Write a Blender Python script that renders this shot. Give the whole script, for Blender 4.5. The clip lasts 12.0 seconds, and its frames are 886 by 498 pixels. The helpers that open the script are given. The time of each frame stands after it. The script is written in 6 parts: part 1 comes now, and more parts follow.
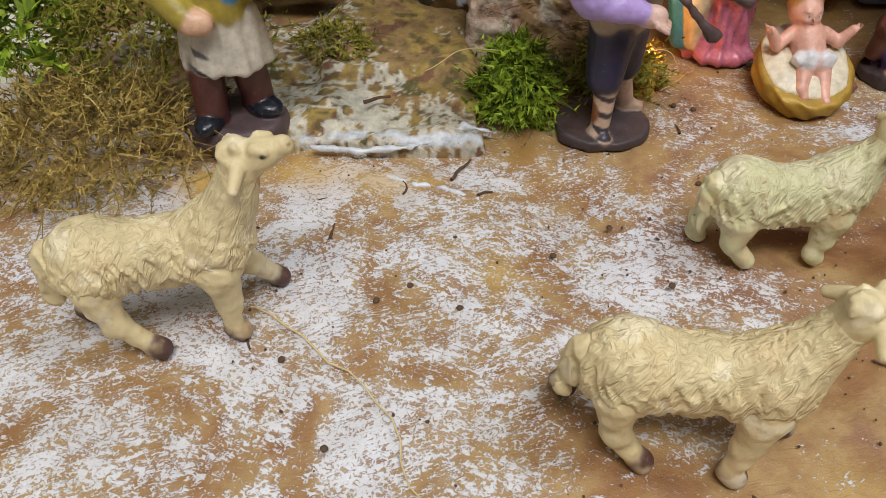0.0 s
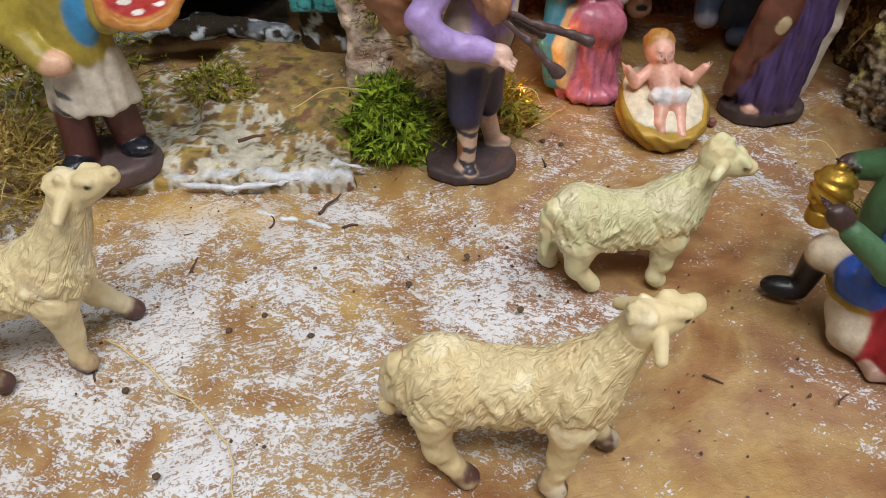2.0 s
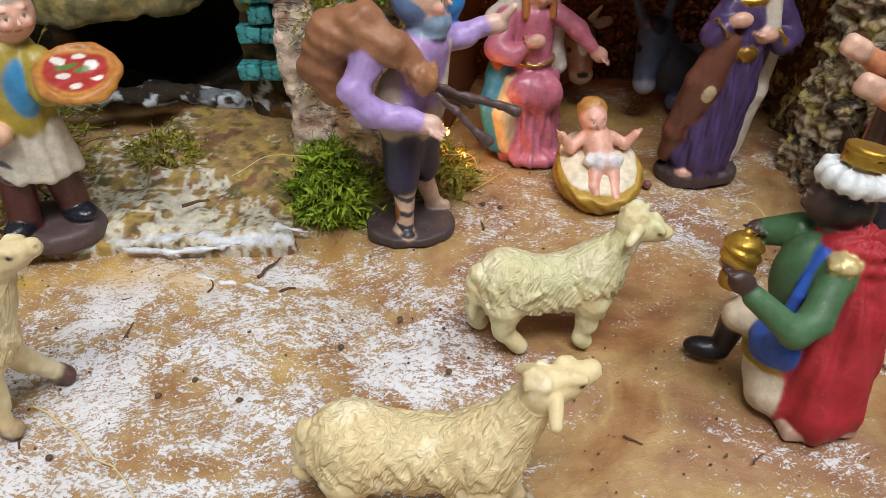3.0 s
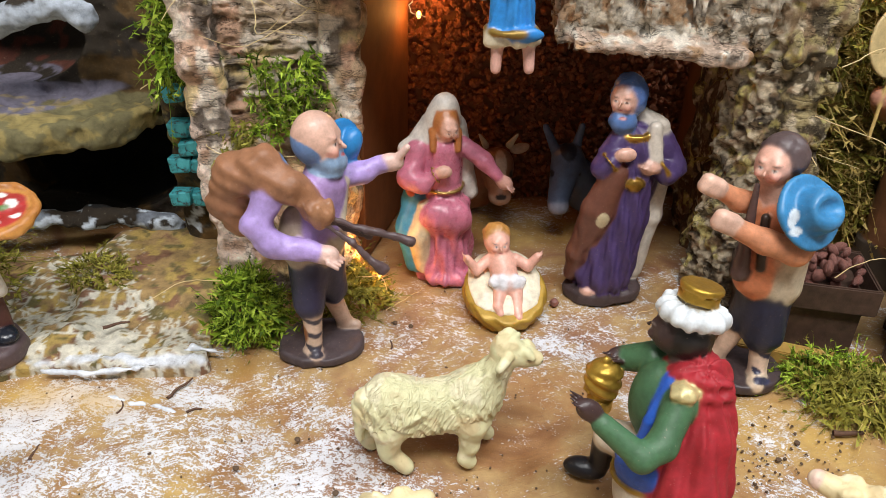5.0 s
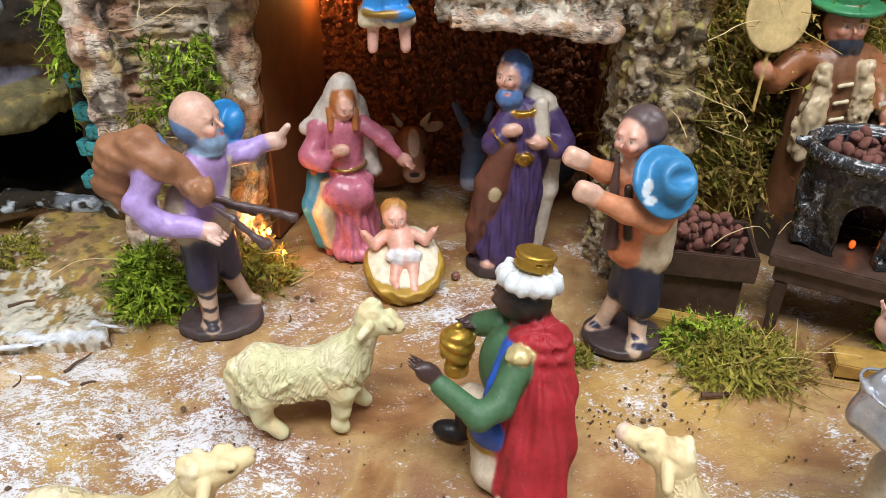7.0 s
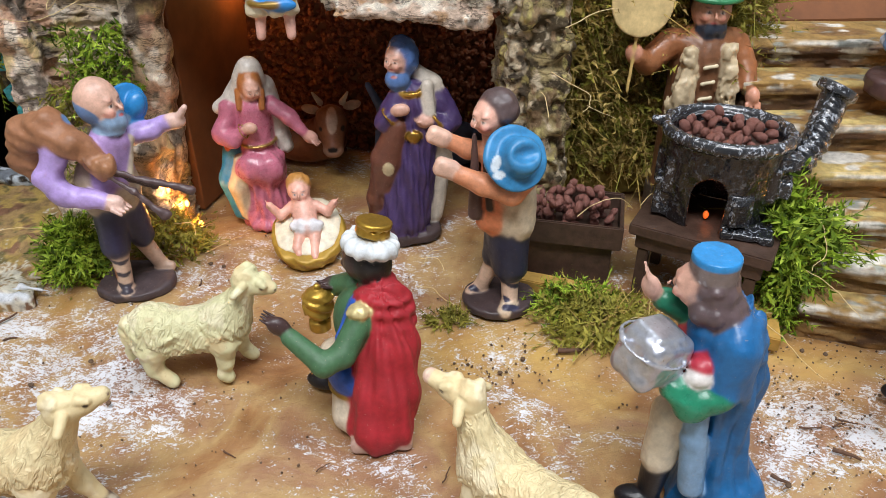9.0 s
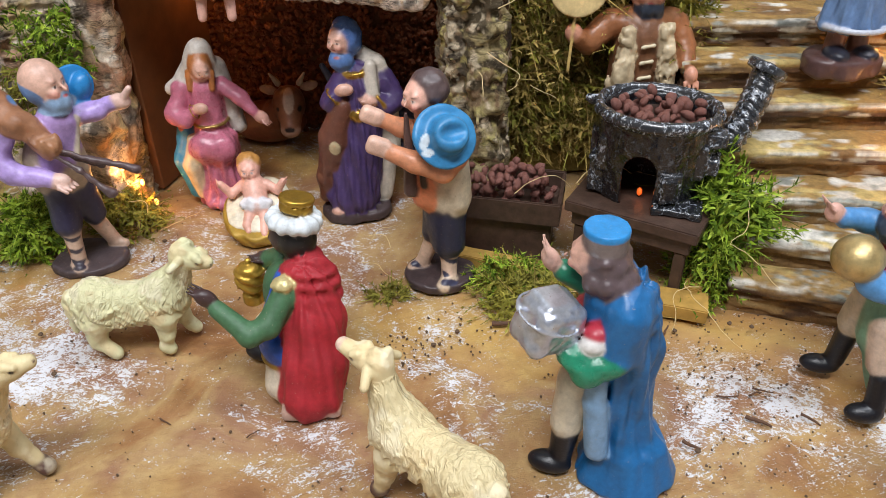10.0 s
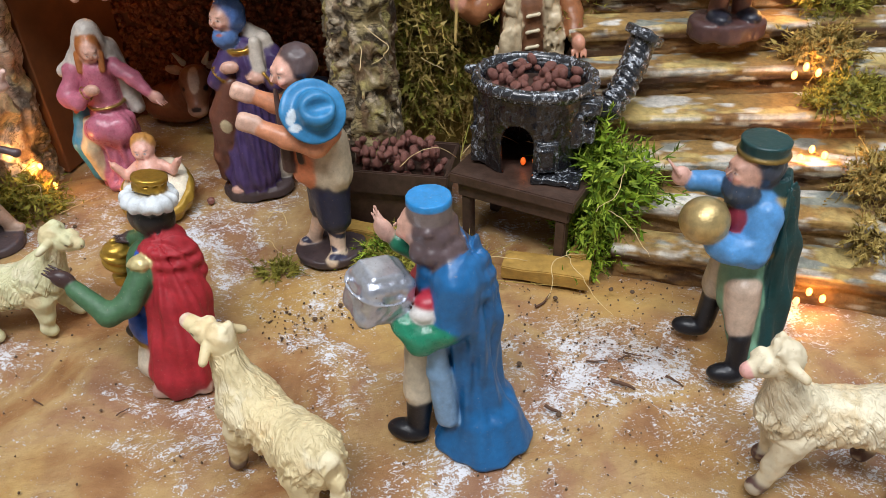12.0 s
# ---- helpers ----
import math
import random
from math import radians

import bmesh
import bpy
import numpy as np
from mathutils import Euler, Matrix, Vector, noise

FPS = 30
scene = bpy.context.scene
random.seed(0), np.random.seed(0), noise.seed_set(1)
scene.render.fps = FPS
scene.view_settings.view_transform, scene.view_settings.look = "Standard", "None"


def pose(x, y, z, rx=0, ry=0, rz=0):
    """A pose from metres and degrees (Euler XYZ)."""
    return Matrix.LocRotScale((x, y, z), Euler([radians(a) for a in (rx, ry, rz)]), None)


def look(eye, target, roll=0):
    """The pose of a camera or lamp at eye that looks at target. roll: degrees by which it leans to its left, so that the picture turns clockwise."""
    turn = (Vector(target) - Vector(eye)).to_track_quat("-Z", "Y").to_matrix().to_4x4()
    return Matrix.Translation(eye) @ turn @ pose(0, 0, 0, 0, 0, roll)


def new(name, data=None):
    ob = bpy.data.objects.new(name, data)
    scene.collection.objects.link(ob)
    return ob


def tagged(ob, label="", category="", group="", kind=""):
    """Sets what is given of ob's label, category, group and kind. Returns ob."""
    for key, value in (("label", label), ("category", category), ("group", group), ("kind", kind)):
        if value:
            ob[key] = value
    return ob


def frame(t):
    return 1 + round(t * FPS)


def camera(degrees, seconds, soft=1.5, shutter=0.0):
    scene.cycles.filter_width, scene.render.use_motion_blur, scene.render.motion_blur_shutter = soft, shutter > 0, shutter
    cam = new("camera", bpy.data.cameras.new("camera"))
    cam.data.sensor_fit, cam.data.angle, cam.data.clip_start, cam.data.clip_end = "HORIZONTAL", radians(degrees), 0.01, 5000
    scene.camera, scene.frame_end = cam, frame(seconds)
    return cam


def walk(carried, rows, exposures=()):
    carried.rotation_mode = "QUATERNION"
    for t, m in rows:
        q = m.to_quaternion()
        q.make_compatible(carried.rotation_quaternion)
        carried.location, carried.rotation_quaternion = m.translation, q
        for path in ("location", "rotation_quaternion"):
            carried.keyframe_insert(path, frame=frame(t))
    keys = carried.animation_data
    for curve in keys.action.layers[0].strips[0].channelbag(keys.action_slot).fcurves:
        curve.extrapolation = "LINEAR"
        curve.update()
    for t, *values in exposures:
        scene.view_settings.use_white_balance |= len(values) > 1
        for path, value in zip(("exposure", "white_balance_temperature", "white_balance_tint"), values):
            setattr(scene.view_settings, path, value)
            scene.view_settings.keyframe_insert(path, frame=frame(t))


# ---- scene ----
cam = camera(61.1, 12.0, 0.8)
METRES, EYE, TILT, LEAN, TURN = 0.30, 0.169, -44.4, 0.0, 0.0
ROWS = [
    (0.0, 0.0, 0.0, 0.0, 0.0, 0.0, -0.0),
    (0.5, 0.0376, 0.0123, -0.0163, -0.48, 0.48, 0.27),
    (1.0, 0.0581, 0.0048, -0.0247, -1.19, 1.16, 0.61),
    (1.5, 0.0877, -0.0041, -0.0258, -1.95, 2.19, 0.96),
    (2.0, 0.1149, -0.0242, -0.0227, -2.69, 3.69, 1.31),
    (2.5, 0.1442, -0.0442, -0.0203, -3.27, 5.56, 1.59),
    (3.0, 0.1746, -0.0498, -0.013, -3.75, 7.6, 1.75),
    (3.5, 0.2088, -0.0662, -0.0123, -4.13, 9.78, 1.79),
    (5.5, 0.3215, -0.1396, 0.0119, -4.13, 15.08, 2.13),
    (6.0, 0.3571, -0.1529, 0.0053, -3.96, 14.72, 2.42),
    (6.5, 0.3991, -0.1598, -0.0005, -3.78, 14.0, 2.68),
    (7.0, 0.4476, -0.1643, -0.0162, -3.7, 13.35, 2.92),
    (9.0, 0.6246, -0.2745, -0.0531, -2.94, 11.3, 2.75),
    (9.5, 0.6721, -0.2851, -0.0586, -2.68, 10.57, 2.68),
    (10.0, 0.7243, -0.3099, -0.0729, -2.47, 9.95, 2.79),
    (10.5, 0.7784, -0.3252, -0.0797, -2.36, 9.39, 3.08),
    (11.0, 0.8176, -0.3291, -0.0825, -2.35, 8.94, 3.52),
    (11.5, 0.8469, -0.324, -0.0887, -2.46, 8.55, 4.04),
    (12.0, 0.8919, -0.3233, -0.0904, -2.6, 8.19, 4.5),
]
walk(cam, [(t, pose(0, 0, EYE, TILT, LEAN, TURN) @ pose(METRES * x, METRES * y, METRES * z, 90 + pitch, roll, yaw)) for t, x, y, z, yaw, pitch, roll in ROWS],
     exposures=[(0.0, -0.52, 6500, 10), (1.5, -0.47, 6500, 10), (3.5, -0.18, 6450, 10), (5.5, 0.07, 6350, 10), (7.0, 0.05, 6250, 10), (9.5, -0.04, 6150, 10), (12.0, -0.18, 6100, 10)])

# ---- light of the room ----
world = bpy.data.worlds.new("room_air")
world.use_nodes = True
world.node_tree.nodes["Background"].inputs[0].default_value = (0.92, 0.95, 1.0, 1)
world.node_tree.nodes["Background"].inputs[1].default_value = 0.15
scene.world = world


def area_lamp(name, eye, target, size, watts, colour):
    d = bpy.data.lights.new(name, "AREA")
    d.shape, d.size, d.size_y, d.energy, d.color = "RECTANGLE", size[0], size[1], watts, colour
    ob = new(name, d)
    ob.matrix_world = look(eye, target)
    return ob


area_lamp("ceiling_lamp_front", (0.05, -0.42, 1.25), (0.16, 0.22, 0.04), (0.7, 0.3), 19.5, (1.0, 0.975, 0.95))
area_lamp("ceiling_lamp_side", (0.65, 0.05, 1.35), (0.2, 0.2, 0.0), (0.3, 0.6), 9.5, (0.94, 0.97, 1.0))


# ---- colours and materials ----
def srgb(h):
    c = [int(h[i:i + 2], 16) / 255 for i in (0, 2, 4)]
    return tuple(v / 12.92 if v < 0.04045 else ((v + 0.055) / 1.055) ** 2.4 for v in c)


class Nodes:
    """A node material under construction."""

    def __init__(self, name):
        self.mat = bpy.data.materials.new(name)
        self.mat.use_nodes = True
        self.tree = self.mat.node_tree
        self.bsdf = self.tree.nodes["Principled BSDF"]
        self.coord = self.tree.nodes.new("ShaderNodeTexCoord").outputs["Object"]

    def set(self, **values):
        for k, v in values.items():
            self.bsdf.inputs[k.replace("_", " ")].default_value = v
        return self

    def link(self, a, b):
        self.tree.links.new(a, b)

    def scaled(self, scale):
        n = self.tree.nodes.new("ShaderNodeMapping")
        n.inputs["Scale"].default_value = scale
        self.link(self.coord, n.inputs["Vector"])
        return n.outputs["Vector"]

    def turned(self, angle, scale):
        n = self.tree.nodes.new("ShaderNodeMapping")
        n.inputs["Rotation"].default_value = (0, 0, radians(angle))
        self.link(self.coord, n.inputs["Vector"])
        m = self.tree.nodes.new("ShaderNodeMapping")
        m.inputs["Scale"].default_value = scale
        self.link(n.outputs["Vector"], m.inputs["Vector"])
        return m.outputs["Vector"]

    def noise(self, scale, detail=4, rough=0.6, vector=None, warp=0.0):
        n = self.tree.nodes.new("ShaderNodeTexNoise")
        n.inputs["Scale"].default_value, n.inputs["Detail"].default_value = scale, detail
        n.inputs["Roughness"].default_value, n.inputs["Distortion"].default_value = rough, warp
        self.link(vector or self.coord, n.inputs["Vector"])
        return n.outputs["Fac"]

    def cells(self, scale, feature="F1", vector=None):
        n = self.tree.nodes.new("ShaderNodeTexVoronoi")
        n.inputs["Scale"].default_value, n.feature = scale, feature
        self.link(vector or self.coord, n.inputs["Vector"])
        return n.outputs["Distance"]

    def ramp(self, fac, *stops):
        n = self.tree.nodes.new("ShaderNodeValToRGB")
        while len(n.color_ramp.elements) < len(stops):
            n.color_ramp.elements.new(0.5)
        for e, (at, c) in zip(n.color_ramp.elements, stops):
            e.position, e.color = at, ((c, c, c, 1) if isinstance(c, (int, float)) else (*c, 1))
        self.link(fac, n.inputs["Fac"])
        return n.outputs["Color"]

    def mix(self, fac, a, b, blend="MIX"):
        n = self.tree.nodes.new("ShaderNodeMix")
        n.data_type, n.blend_type = "RGBA", blend
        for value, socket in ((fac, n.inputs[0]), (a, n.inputs[6]), (b, n.inputs[7])):
            if isinstance(value, (int, float)):
                socket.default_value = value if socket == n.inputs[0] else (value, value, value, 1)
            elif isinstance(value, tuple):
                socket.default_value = (*value, 1)
            else:
                self.link(value, socket)
        return n.outputs[2]

    def math(self, op, a, b=0.0):
        n = self.tree.nodes.new("ShaderNodeMath")
        n.operation = op
        for value, socket in ((a, n.inputs[0]), (b, n.inputs[1])):
            if isinstance(value, (int, float)):
                socket.default_value = value
            else:
                self.link(value, socket)
        return n.outputs[0]

    def attribute(self, name, out="Color"):
        n = self.tree.nodes.new("ShaderNodeAttribute")
        n.attribute_name = name
        return n.outputs[out]

    def bump(self, height, strength, distance=0.0006):
        n = self.tree.nodes.new("ShaderNodeBump")
        n.inputs["Strength"].default_value, n.inputs["Distance"].default_value = strength, distance
        self.link(height, n.inputs["Height"])
        self.link(n.outputs["Normal"], self.bsdf.inputs["Normal"])
        return self

    def colour(self, c):
        self.link(c, self.bsdf.inputs["Base Color"])
        return self


def plain(name, h, rough=0.7, vary=0.25, scale=300, metal=0.0, bump=0.3):
    m = Nodes(name).set(Roughness=rough, Metallic=metal)
    c = srgb(h)
    n = m.noise(scale, 5)
    m.colour(m.ramp(n, (0.25, tuple(v * (1 - vary) for v in c)), (0.75, tuple(min(1, v * (1 + vary)) for v in c))))
    return m.bump(m.noise(scale * 3, 4), bump).mat


def painted_clay():
    """Hand-painted terracotta: the paint's colour and its gilding lie on the mesh as attributes."""
    m = Nodes("painted_clay")
    paint = m.attribute("paint")
    tone = m.mix(1.0, m.ramp(m.noise(300, 6, 0.7), (0.3, 0.74), (0.7, 1.1)), m.ramp(m.noise(60, 4, 0.6), (0.35, 0.82), (0.6, 1.04)), "MULTIPLY")
    c = m.mix(1.0, paint, tone, "MULTIPLY")
    rub = m.ramp(m.noise(900, 3, 0.7), (0.66, 0.0), (0.72, 1.0))
    bare = m.math("SUBTRACT", 1.0, m.attribute("gilt", "Fac"))
    c = m.mix(m.math("MULTIPLY", bare, m.math("MULTIPLY", rub, 0.3)), c, srgb("c4aa94"))
    grime = m.ramp(m.noise(520, 5, 0.75, warp=0.4), (0.28, 1.0), (0.36, 0.0))
    c = m.mix(m.math("MULTIPLY", bare, m.math("MULTIPLY", grime, 0.4)), c, srgb("3c2c22"))
    m.colour(c)
    gilt = m.attribute("gilt", "Fac")
    m.link(gilt, m.bsdf.inputs["Metallic"])
    gloss = m.attribute("gloss", "Fac")
    rough = m.math("ADD", m.math("SUBTRACT", 0.74, gloss), m.math("MULTIPLY", gilt, 0.1))
    m.link(m.math("ADD", rough, m.math("MULTIPLY", m.math("SUBTRACT", m.noise(420, 3), 0.5), 0.25)), m.bsdf.inputs["Roughness"])
    return m.bump(m.math("ADD", m.noise(330, 4, 0.6), m.math("MULTIPLY", m.noise(1300, 4, 0.6), 0.3)), 0.3, 0.0007).mat


def painted_rock(name="painted_rock", dark=0.45, light=1.35, bump=0.9):
    """Rough cork or plaster daubed with paint, carried on the mesh as an attribute."""
    m = Nodes(name).set(Roughness=0.78)
    paint = m.attribute("paint")
    tone = m.ramp(m.noise(170, 7, 0.7), (0.28, dark), (0.5, 0.92), (0.75, light))
    c = m.mix(1.0, paint, tone, "MULTIPLY")
    spots = m.ramp(m.noise(700, 4, 0.7), (0.62, 0.0), (0.72, 1.0))
    c = m.mix(m.math("MULTIPLY", spots, 0.35), c, m.mix(0.5, paint, srgb("e8dcbc")))
    pits = m.ramp(m.noise(520, 4, 0.75, warp=0.5), (0.27, 1.0), (0.36, 0.0))
    c = m.mix(m.math("MULTIPLY", pits, 0.6), c, srgb("241a12"))
    m.colour(c)
    return m.bump(m.math("ADD", m.noise(420, 7, 0.75), m.math("MULTIPLY", m.noise(1500, 3), 0.3)), bump, 0.0012).mat


def ground_paint():
    """Ochre and brown poster paint on board, dry-brushed with white in streaks, with specks of grit."""
    m = Nodes("dry_brushed_ground").set(Roughness=0.5)
    base = m.ramp(m.noise(19, 5, 0.6, warp=0.6), (0.26, srgb("70482c")), (0.40, srgb("9c744a")), (0.50, srgb("b29464")), (0.60, srgb("9a7456")), (0.8, srgb("7a4e3a")))
    base = m.mix(m.ramp(m.noise(9, 3), (0.54, 0.0), (0.64, 0.55)), base, srgb("c8a65c"))
    base = m.mix(m.ramp(m.noise(120, 5, 0.7), (0.35, 0.35), (0.6, 0.0)), base, srgb("7c4f2e"))
    # dry brush: worm-like flecks, some of them drawn out in combed streaks
    worm = m.noise(640, 3, 0.62, warp=1.4)
    comb = m.noise(1.0, 3, 0.6, m.turned(-18, (240, 950, 300)), 0.9)
    cross = m.noise(1.0, 3, 0.6, m.turned(24, (260, 800, 300)), 0.9)
    swap = m.ramp(m.noise(30, 2), (0.44, 0.0), (0.56, 1.0))
    hair = m.math("ADD", m.math("MULTIPLY", worm, 0.56), m.math("MULTIPLY", m.mix(swap, comb, cross), 0.44))
    where = m.noise(20, 4, 0.6, warp=1.0)
    fine = m.noise(95, 5, 0.65)
    left = m.attribute("frost", "Fac")
    region = m.math("ADD", m.math("MULTIPLY", m.math("SUBTRACT", where, 0.5), 3.4), m.math("MULTIPLY", m.math("SUBTRACT", fine, 0.5), 2.0))
    region = m.math("ADD", region, m.math("SUBTRACT", m.math("MULTIPLY", left, 0.66), 0.56))
    region = m.math("MAXIMUM", m.math("MINIMUM", region, 0.36), -0.8)
    drive = m.math("ADD", hair, m.math("MULTIPLY", region, 0.16))
    white = m.ramp(drive, (0.482, 0.0), (0.535, 1.0))
    veil = m.ramp(m.math("ADD", region, m.math("MULTIPLY", fine, 0.6)), (0.1, 0.0), (0.8, 0.35))
    scrape = m.ramp(m.noise(1.0, 3, 0.6, m.turned(-14, (120, 900, 200)), 0.8), (0.30, 1.0), (0.40, 0.0))
    base = m.mix(m.math("MULTIPLY", scrape, 0.45), base, srgb("7a5234"))
    base = m.mix(veil, base, srgb("cfc6bc"))
    tone = m.ramp(m.noise(40, 4), (0.3, srgb("d9dbe0")), (0.6, srgb("ecf1fa")))
    c = m.mix(m.math("MULTIPLY", white, 0.78), base, tone)
    warm = m.attribute("ochre", "Fac")
    c = m.mix(warm, c, m.mix(m.math("MULTIPLY", fine, 0.5), srgb("d8b25c"), srgb("b98a48")))
    grit = m.ramp(m.cells(210), (0.0, 1.0), (0.07, 0.0))
    grit = m.math("MULTIPLY", grit, m.ramp(m.noise(38, 3), (0.5, 0.0), (0.6, 1.0)))
    c = m.mix(m.math("MULTIPLY", grit, 0.9), c, srgb("4a3324"))
    m.colour(c)
    m.link(m.ramp(m.noise(60, 4), (0.3, 0.34), (0.7, 0.62)), m.bsdf.inputs["Roughness"])
    h = m.math("ADD", m.math("MULTIPLY", white, 0.5), m.math("ADD", m.noise(300, 5, 0.7), m.math("MULTIPLY", hair, 0.7)))
    return m.bump(h, 0.6, 0.0008).mat


def mossy(name, stops, rough=0.75):
    m = Nodes(name).set(Roughness=rough, Specular_IOR_Level=0.3)
    n = m.tree.nodes.new("ShaderNodeNewGeometry")
    c = m.ramp(n.outputs["Random Per Island"], *[(i / (len(stops) - 1), srgb(s)) for i, s in enumerate(stops)])
    tone = m.ramp(m.noise(60, 3), (0.3, 0.65), (0.7, 1.25))
    m.colour(m.mix(1.0, c, tone, "MULTIPLY"))
    return m.mat


def glowing(name, c, strength):
    m = Nodes(name)
    m.bsdf.inputs["Base Color"].default_value = (*c, 1)
    m.bsdf.inputs["Emission Color"].default_value = (*c, 1)
    m.bsdf.inputs["Emission Strength"].default_value = strength
    return m.mat


def painted_wool():
    """Cream-painted cast wool, modelled in small drawn-out locks; the bare face and legs are smoother."""
    m = Nodes("painted_wool")
    paint = m.attribute("paint")
    gloss = m.attribute("gloss", "Fac")
    shaggy = m.ramp(gloss, (0.21, 1.0), (0.26, 0.12))
    tilt = m.tree.nodes.new("ShaderNodeMapping")
    tilt.inputs["Rotation"].default_value = (0, radians(-28), 0)
    m.link(m.coord, tilt.inputs["Vector"])
    long = m.tree.nodes.new("ShaderNodeMapping")
    long.inputs["Scale"].default_value = (400, 330, 95)
    m.link(tilt.outputs["Vector"], long.inputs["Vector"])
    locks = m.noise(1.0, 3, 0.5, long.outputs["Vector"], 0.7)
    ridge = m.math("SUBTRACT", 1.0, m.math("MULTIPLY", m.math("ABSOLUTE", m.math("SUBTRACT", locks, 0.5)), 5.0))
    tone = m.ramp(m.noise(90, 5, 0.65), (0.3, 0.86), (0.7, 1.06))
    c = m.mix(1.0, paint, tone, "MULTIPLY")
    chips = m.ramp(m.noise(150, 4, 0.7, warp=0.5), (0.70, 0.0), (0.74, 0.7))
    c = m.mix(chips, c, srgb("a8705a"))
    wash = m.ramp(m.noise(420, 4, 0.7), (0.30, 0.35), (0.42, 0.0))
    m.colour(m.mix(wash, c, srgb("b49a70")))
    m.set(Roughness=0.55)
    h = m.math("ADD", m.math("MULTIPLY", ridge, m.math("MULTIPLY", shaggy, 0.8)), m.math("MULTIPLY", m.noise(700, 4, 0.6), 0.25))
    return m.bump(h, 0.65, 0.0011).mat


CLAY, ROCK, GROUND, FLEECE = painted_clay(), painted_rock(), ground_paint(), painted_wool()


def cork_bark():
    m = Nodes("cork_bark").set(Roughness=0.85, Specular_IOR_Level=0.25)
    paint = m.attribute("paint")
    tone = m.ramp(m.noise(230, 8, 0.75, warp=0.6), (0.28, 0.5), (0.5, 1.1), (0.72, 1.7))
    c = m.mix(1.0, paint, tone, "MULTIPLY")
    seam = m.math("ABSOLUTE", m.math("SUBTRACT", m.noise(1.0, 4, 0.7, m.scaled((55, 55, 170)), 0.5), 0.5))
    crack = m.math("MULTIPLY", m.ramp(seam, (0.0, 1.0), (0.03, 0.0)), m.ramp(m.noise(70, 3), (0.42, 0.0), (0.55, 0.9)))
    c = m.mix(m.math("MULTIPLY", crack, 0.75), c, srgb("2a2018"))
    flake = m.ramp(m.noise(640, 5, 0.7), (0.58, 0.0), (0.68, 1.0))
    c = m.mix(m.math("MULTIPLY", flake, 0.4), c, srgb("d9c8a6"))
    m.colour(c)
    h = m.math("SUBTRACT", m.math("ADD", m.noise(380, 8, 0.75), m.math("MULTIPLY", m.noise(1300, 3), 0.3)), m.math("MULTIPLY", crack, 0.5))
    return m.bump(h, 1.0, 0.0018).mat


BARK = cork_bark()
MOSS_GREEN = mossy("fresh_moss", ("2f3f08", "5d7a12", "86a024", "b4c848", "4c6a10"))
MOSS_OLIVE = mossy("olive_moss", ("56541a", "8a862e", "aaa046", "76702a", "9a9640"))
MOSS_DRY = mossy("dry_moss", ("6a5426", "9c8444", "bca25a", "8a7834", "d0b874"))
TWIG = plain("twig_bark", "5a4030", 0.85, 0.4, 500)
STRAW = plain("raffia_fibre", "d8c08c", 0.6, 0.2, 500)
STONE_DARK = plain("dark_grit", "5a4634", 0.8, 0.4, 600)


def black_iron():
    m = Nodes("black_silver_clay_glints")
    # silver flecks in the colour: brushed rims, plus painted highlights on the glossy body
    brush = m.ramp(m.noise(300, 7, 0.8, warp=0.5), (0.54, 0.0), (0.60, 1.0))
    high = m.attribute("gilt", "Fac")
    f = m.math("MINIMUM", m.math("ADD", m.math("MULTIPLY", brush, 0.12), m.math("MULTIPLY", high, m.math("ADD", 0.05, m.math("MULTIPLY", brush, 1.1)))), 1.0)
    m.colour(m.mix(f, srgb("0e0e12"), srgb("b4bac4")))
    m.set(Roughness=0.24, Coat_Weight=0.7, Coat_Roughness=0.12)
    return m.bump(m.noise(420, 5, 0.65), 0.4, 0.0008).mat


IRON = black_iron()
NUT = plain("roast_nut_shell", "7c5046", 0.5, 0.5, 260, bump=0.6)
DARK_WOOD = plain("dark_stained_wood", "4a382f", 0.42, 0.4, 240)
WALL_CREAM = plain("cream_wall_paint", "d8d2c4", 0.8, 0.05, 20)
CARD_BROWN = plain("brown_painted_board", "7a4a26", 0.7, 0.25, 60)
GRANULE = plain("cork_granule", "8a5234", 0.85, 0.45, 330)
LED_WARM = glowing("warm_bulb", (1.0, 0.42, 0.08), 6.0)
LED_RED = glowing("ember_bulb", (1.0, 0.17, 0.02), 0.5)


# ---- fields of clay: solids blended in a grid and skinned ----
def lattice(ix, iy, iz, seed):
    v = (ix.astype(np.int64) * 73856093) ^ (iy.astype(np.int64) * 19349663) ^ (iz.astype(np.int64) * 83492791) ^ (int(seed) * 2654435761 + 12345)
    v = ((v ^ (v >> 13)) * 1274126177) & 0xFFFFFFFF
    v = ((v ^ (v >> 16)) * 2246822519) & 0xFFFFFFFF
    return (v >> 8) / 16777216.0


def vnoise(p, scale, seed=0):
    q = np.asarray(p) * scale
    i = np.floor(q)
    f = q - i
    f = f * f * (3 - 2 * f)
    out = 0
    for dx in (0, 1):
        wx = f[..., 0] if dx else 1 - f[..., 0]
        for dy in (0, 1):
            wy = f[..., 1] if dy else 1 - f[..., 1]
            for dz in (0, 1):
                wz = f[..., 2] if dz else 1 - f[..., 2]
                out = out + wx * wy * wz * lattice(i[..., 0] + dx, i[..., 1] + dy, i[..., 2] + dz, seed)
    return out * 2 - 1


def fbm(p, scale, octaves=3, seed=0):
    out, amp = 0, 1.0
    for o in range(octaves):
        out = out + amp * vnoise(p, scale * 2 ** o, seed + o)
        amp *= 0.5
    return out


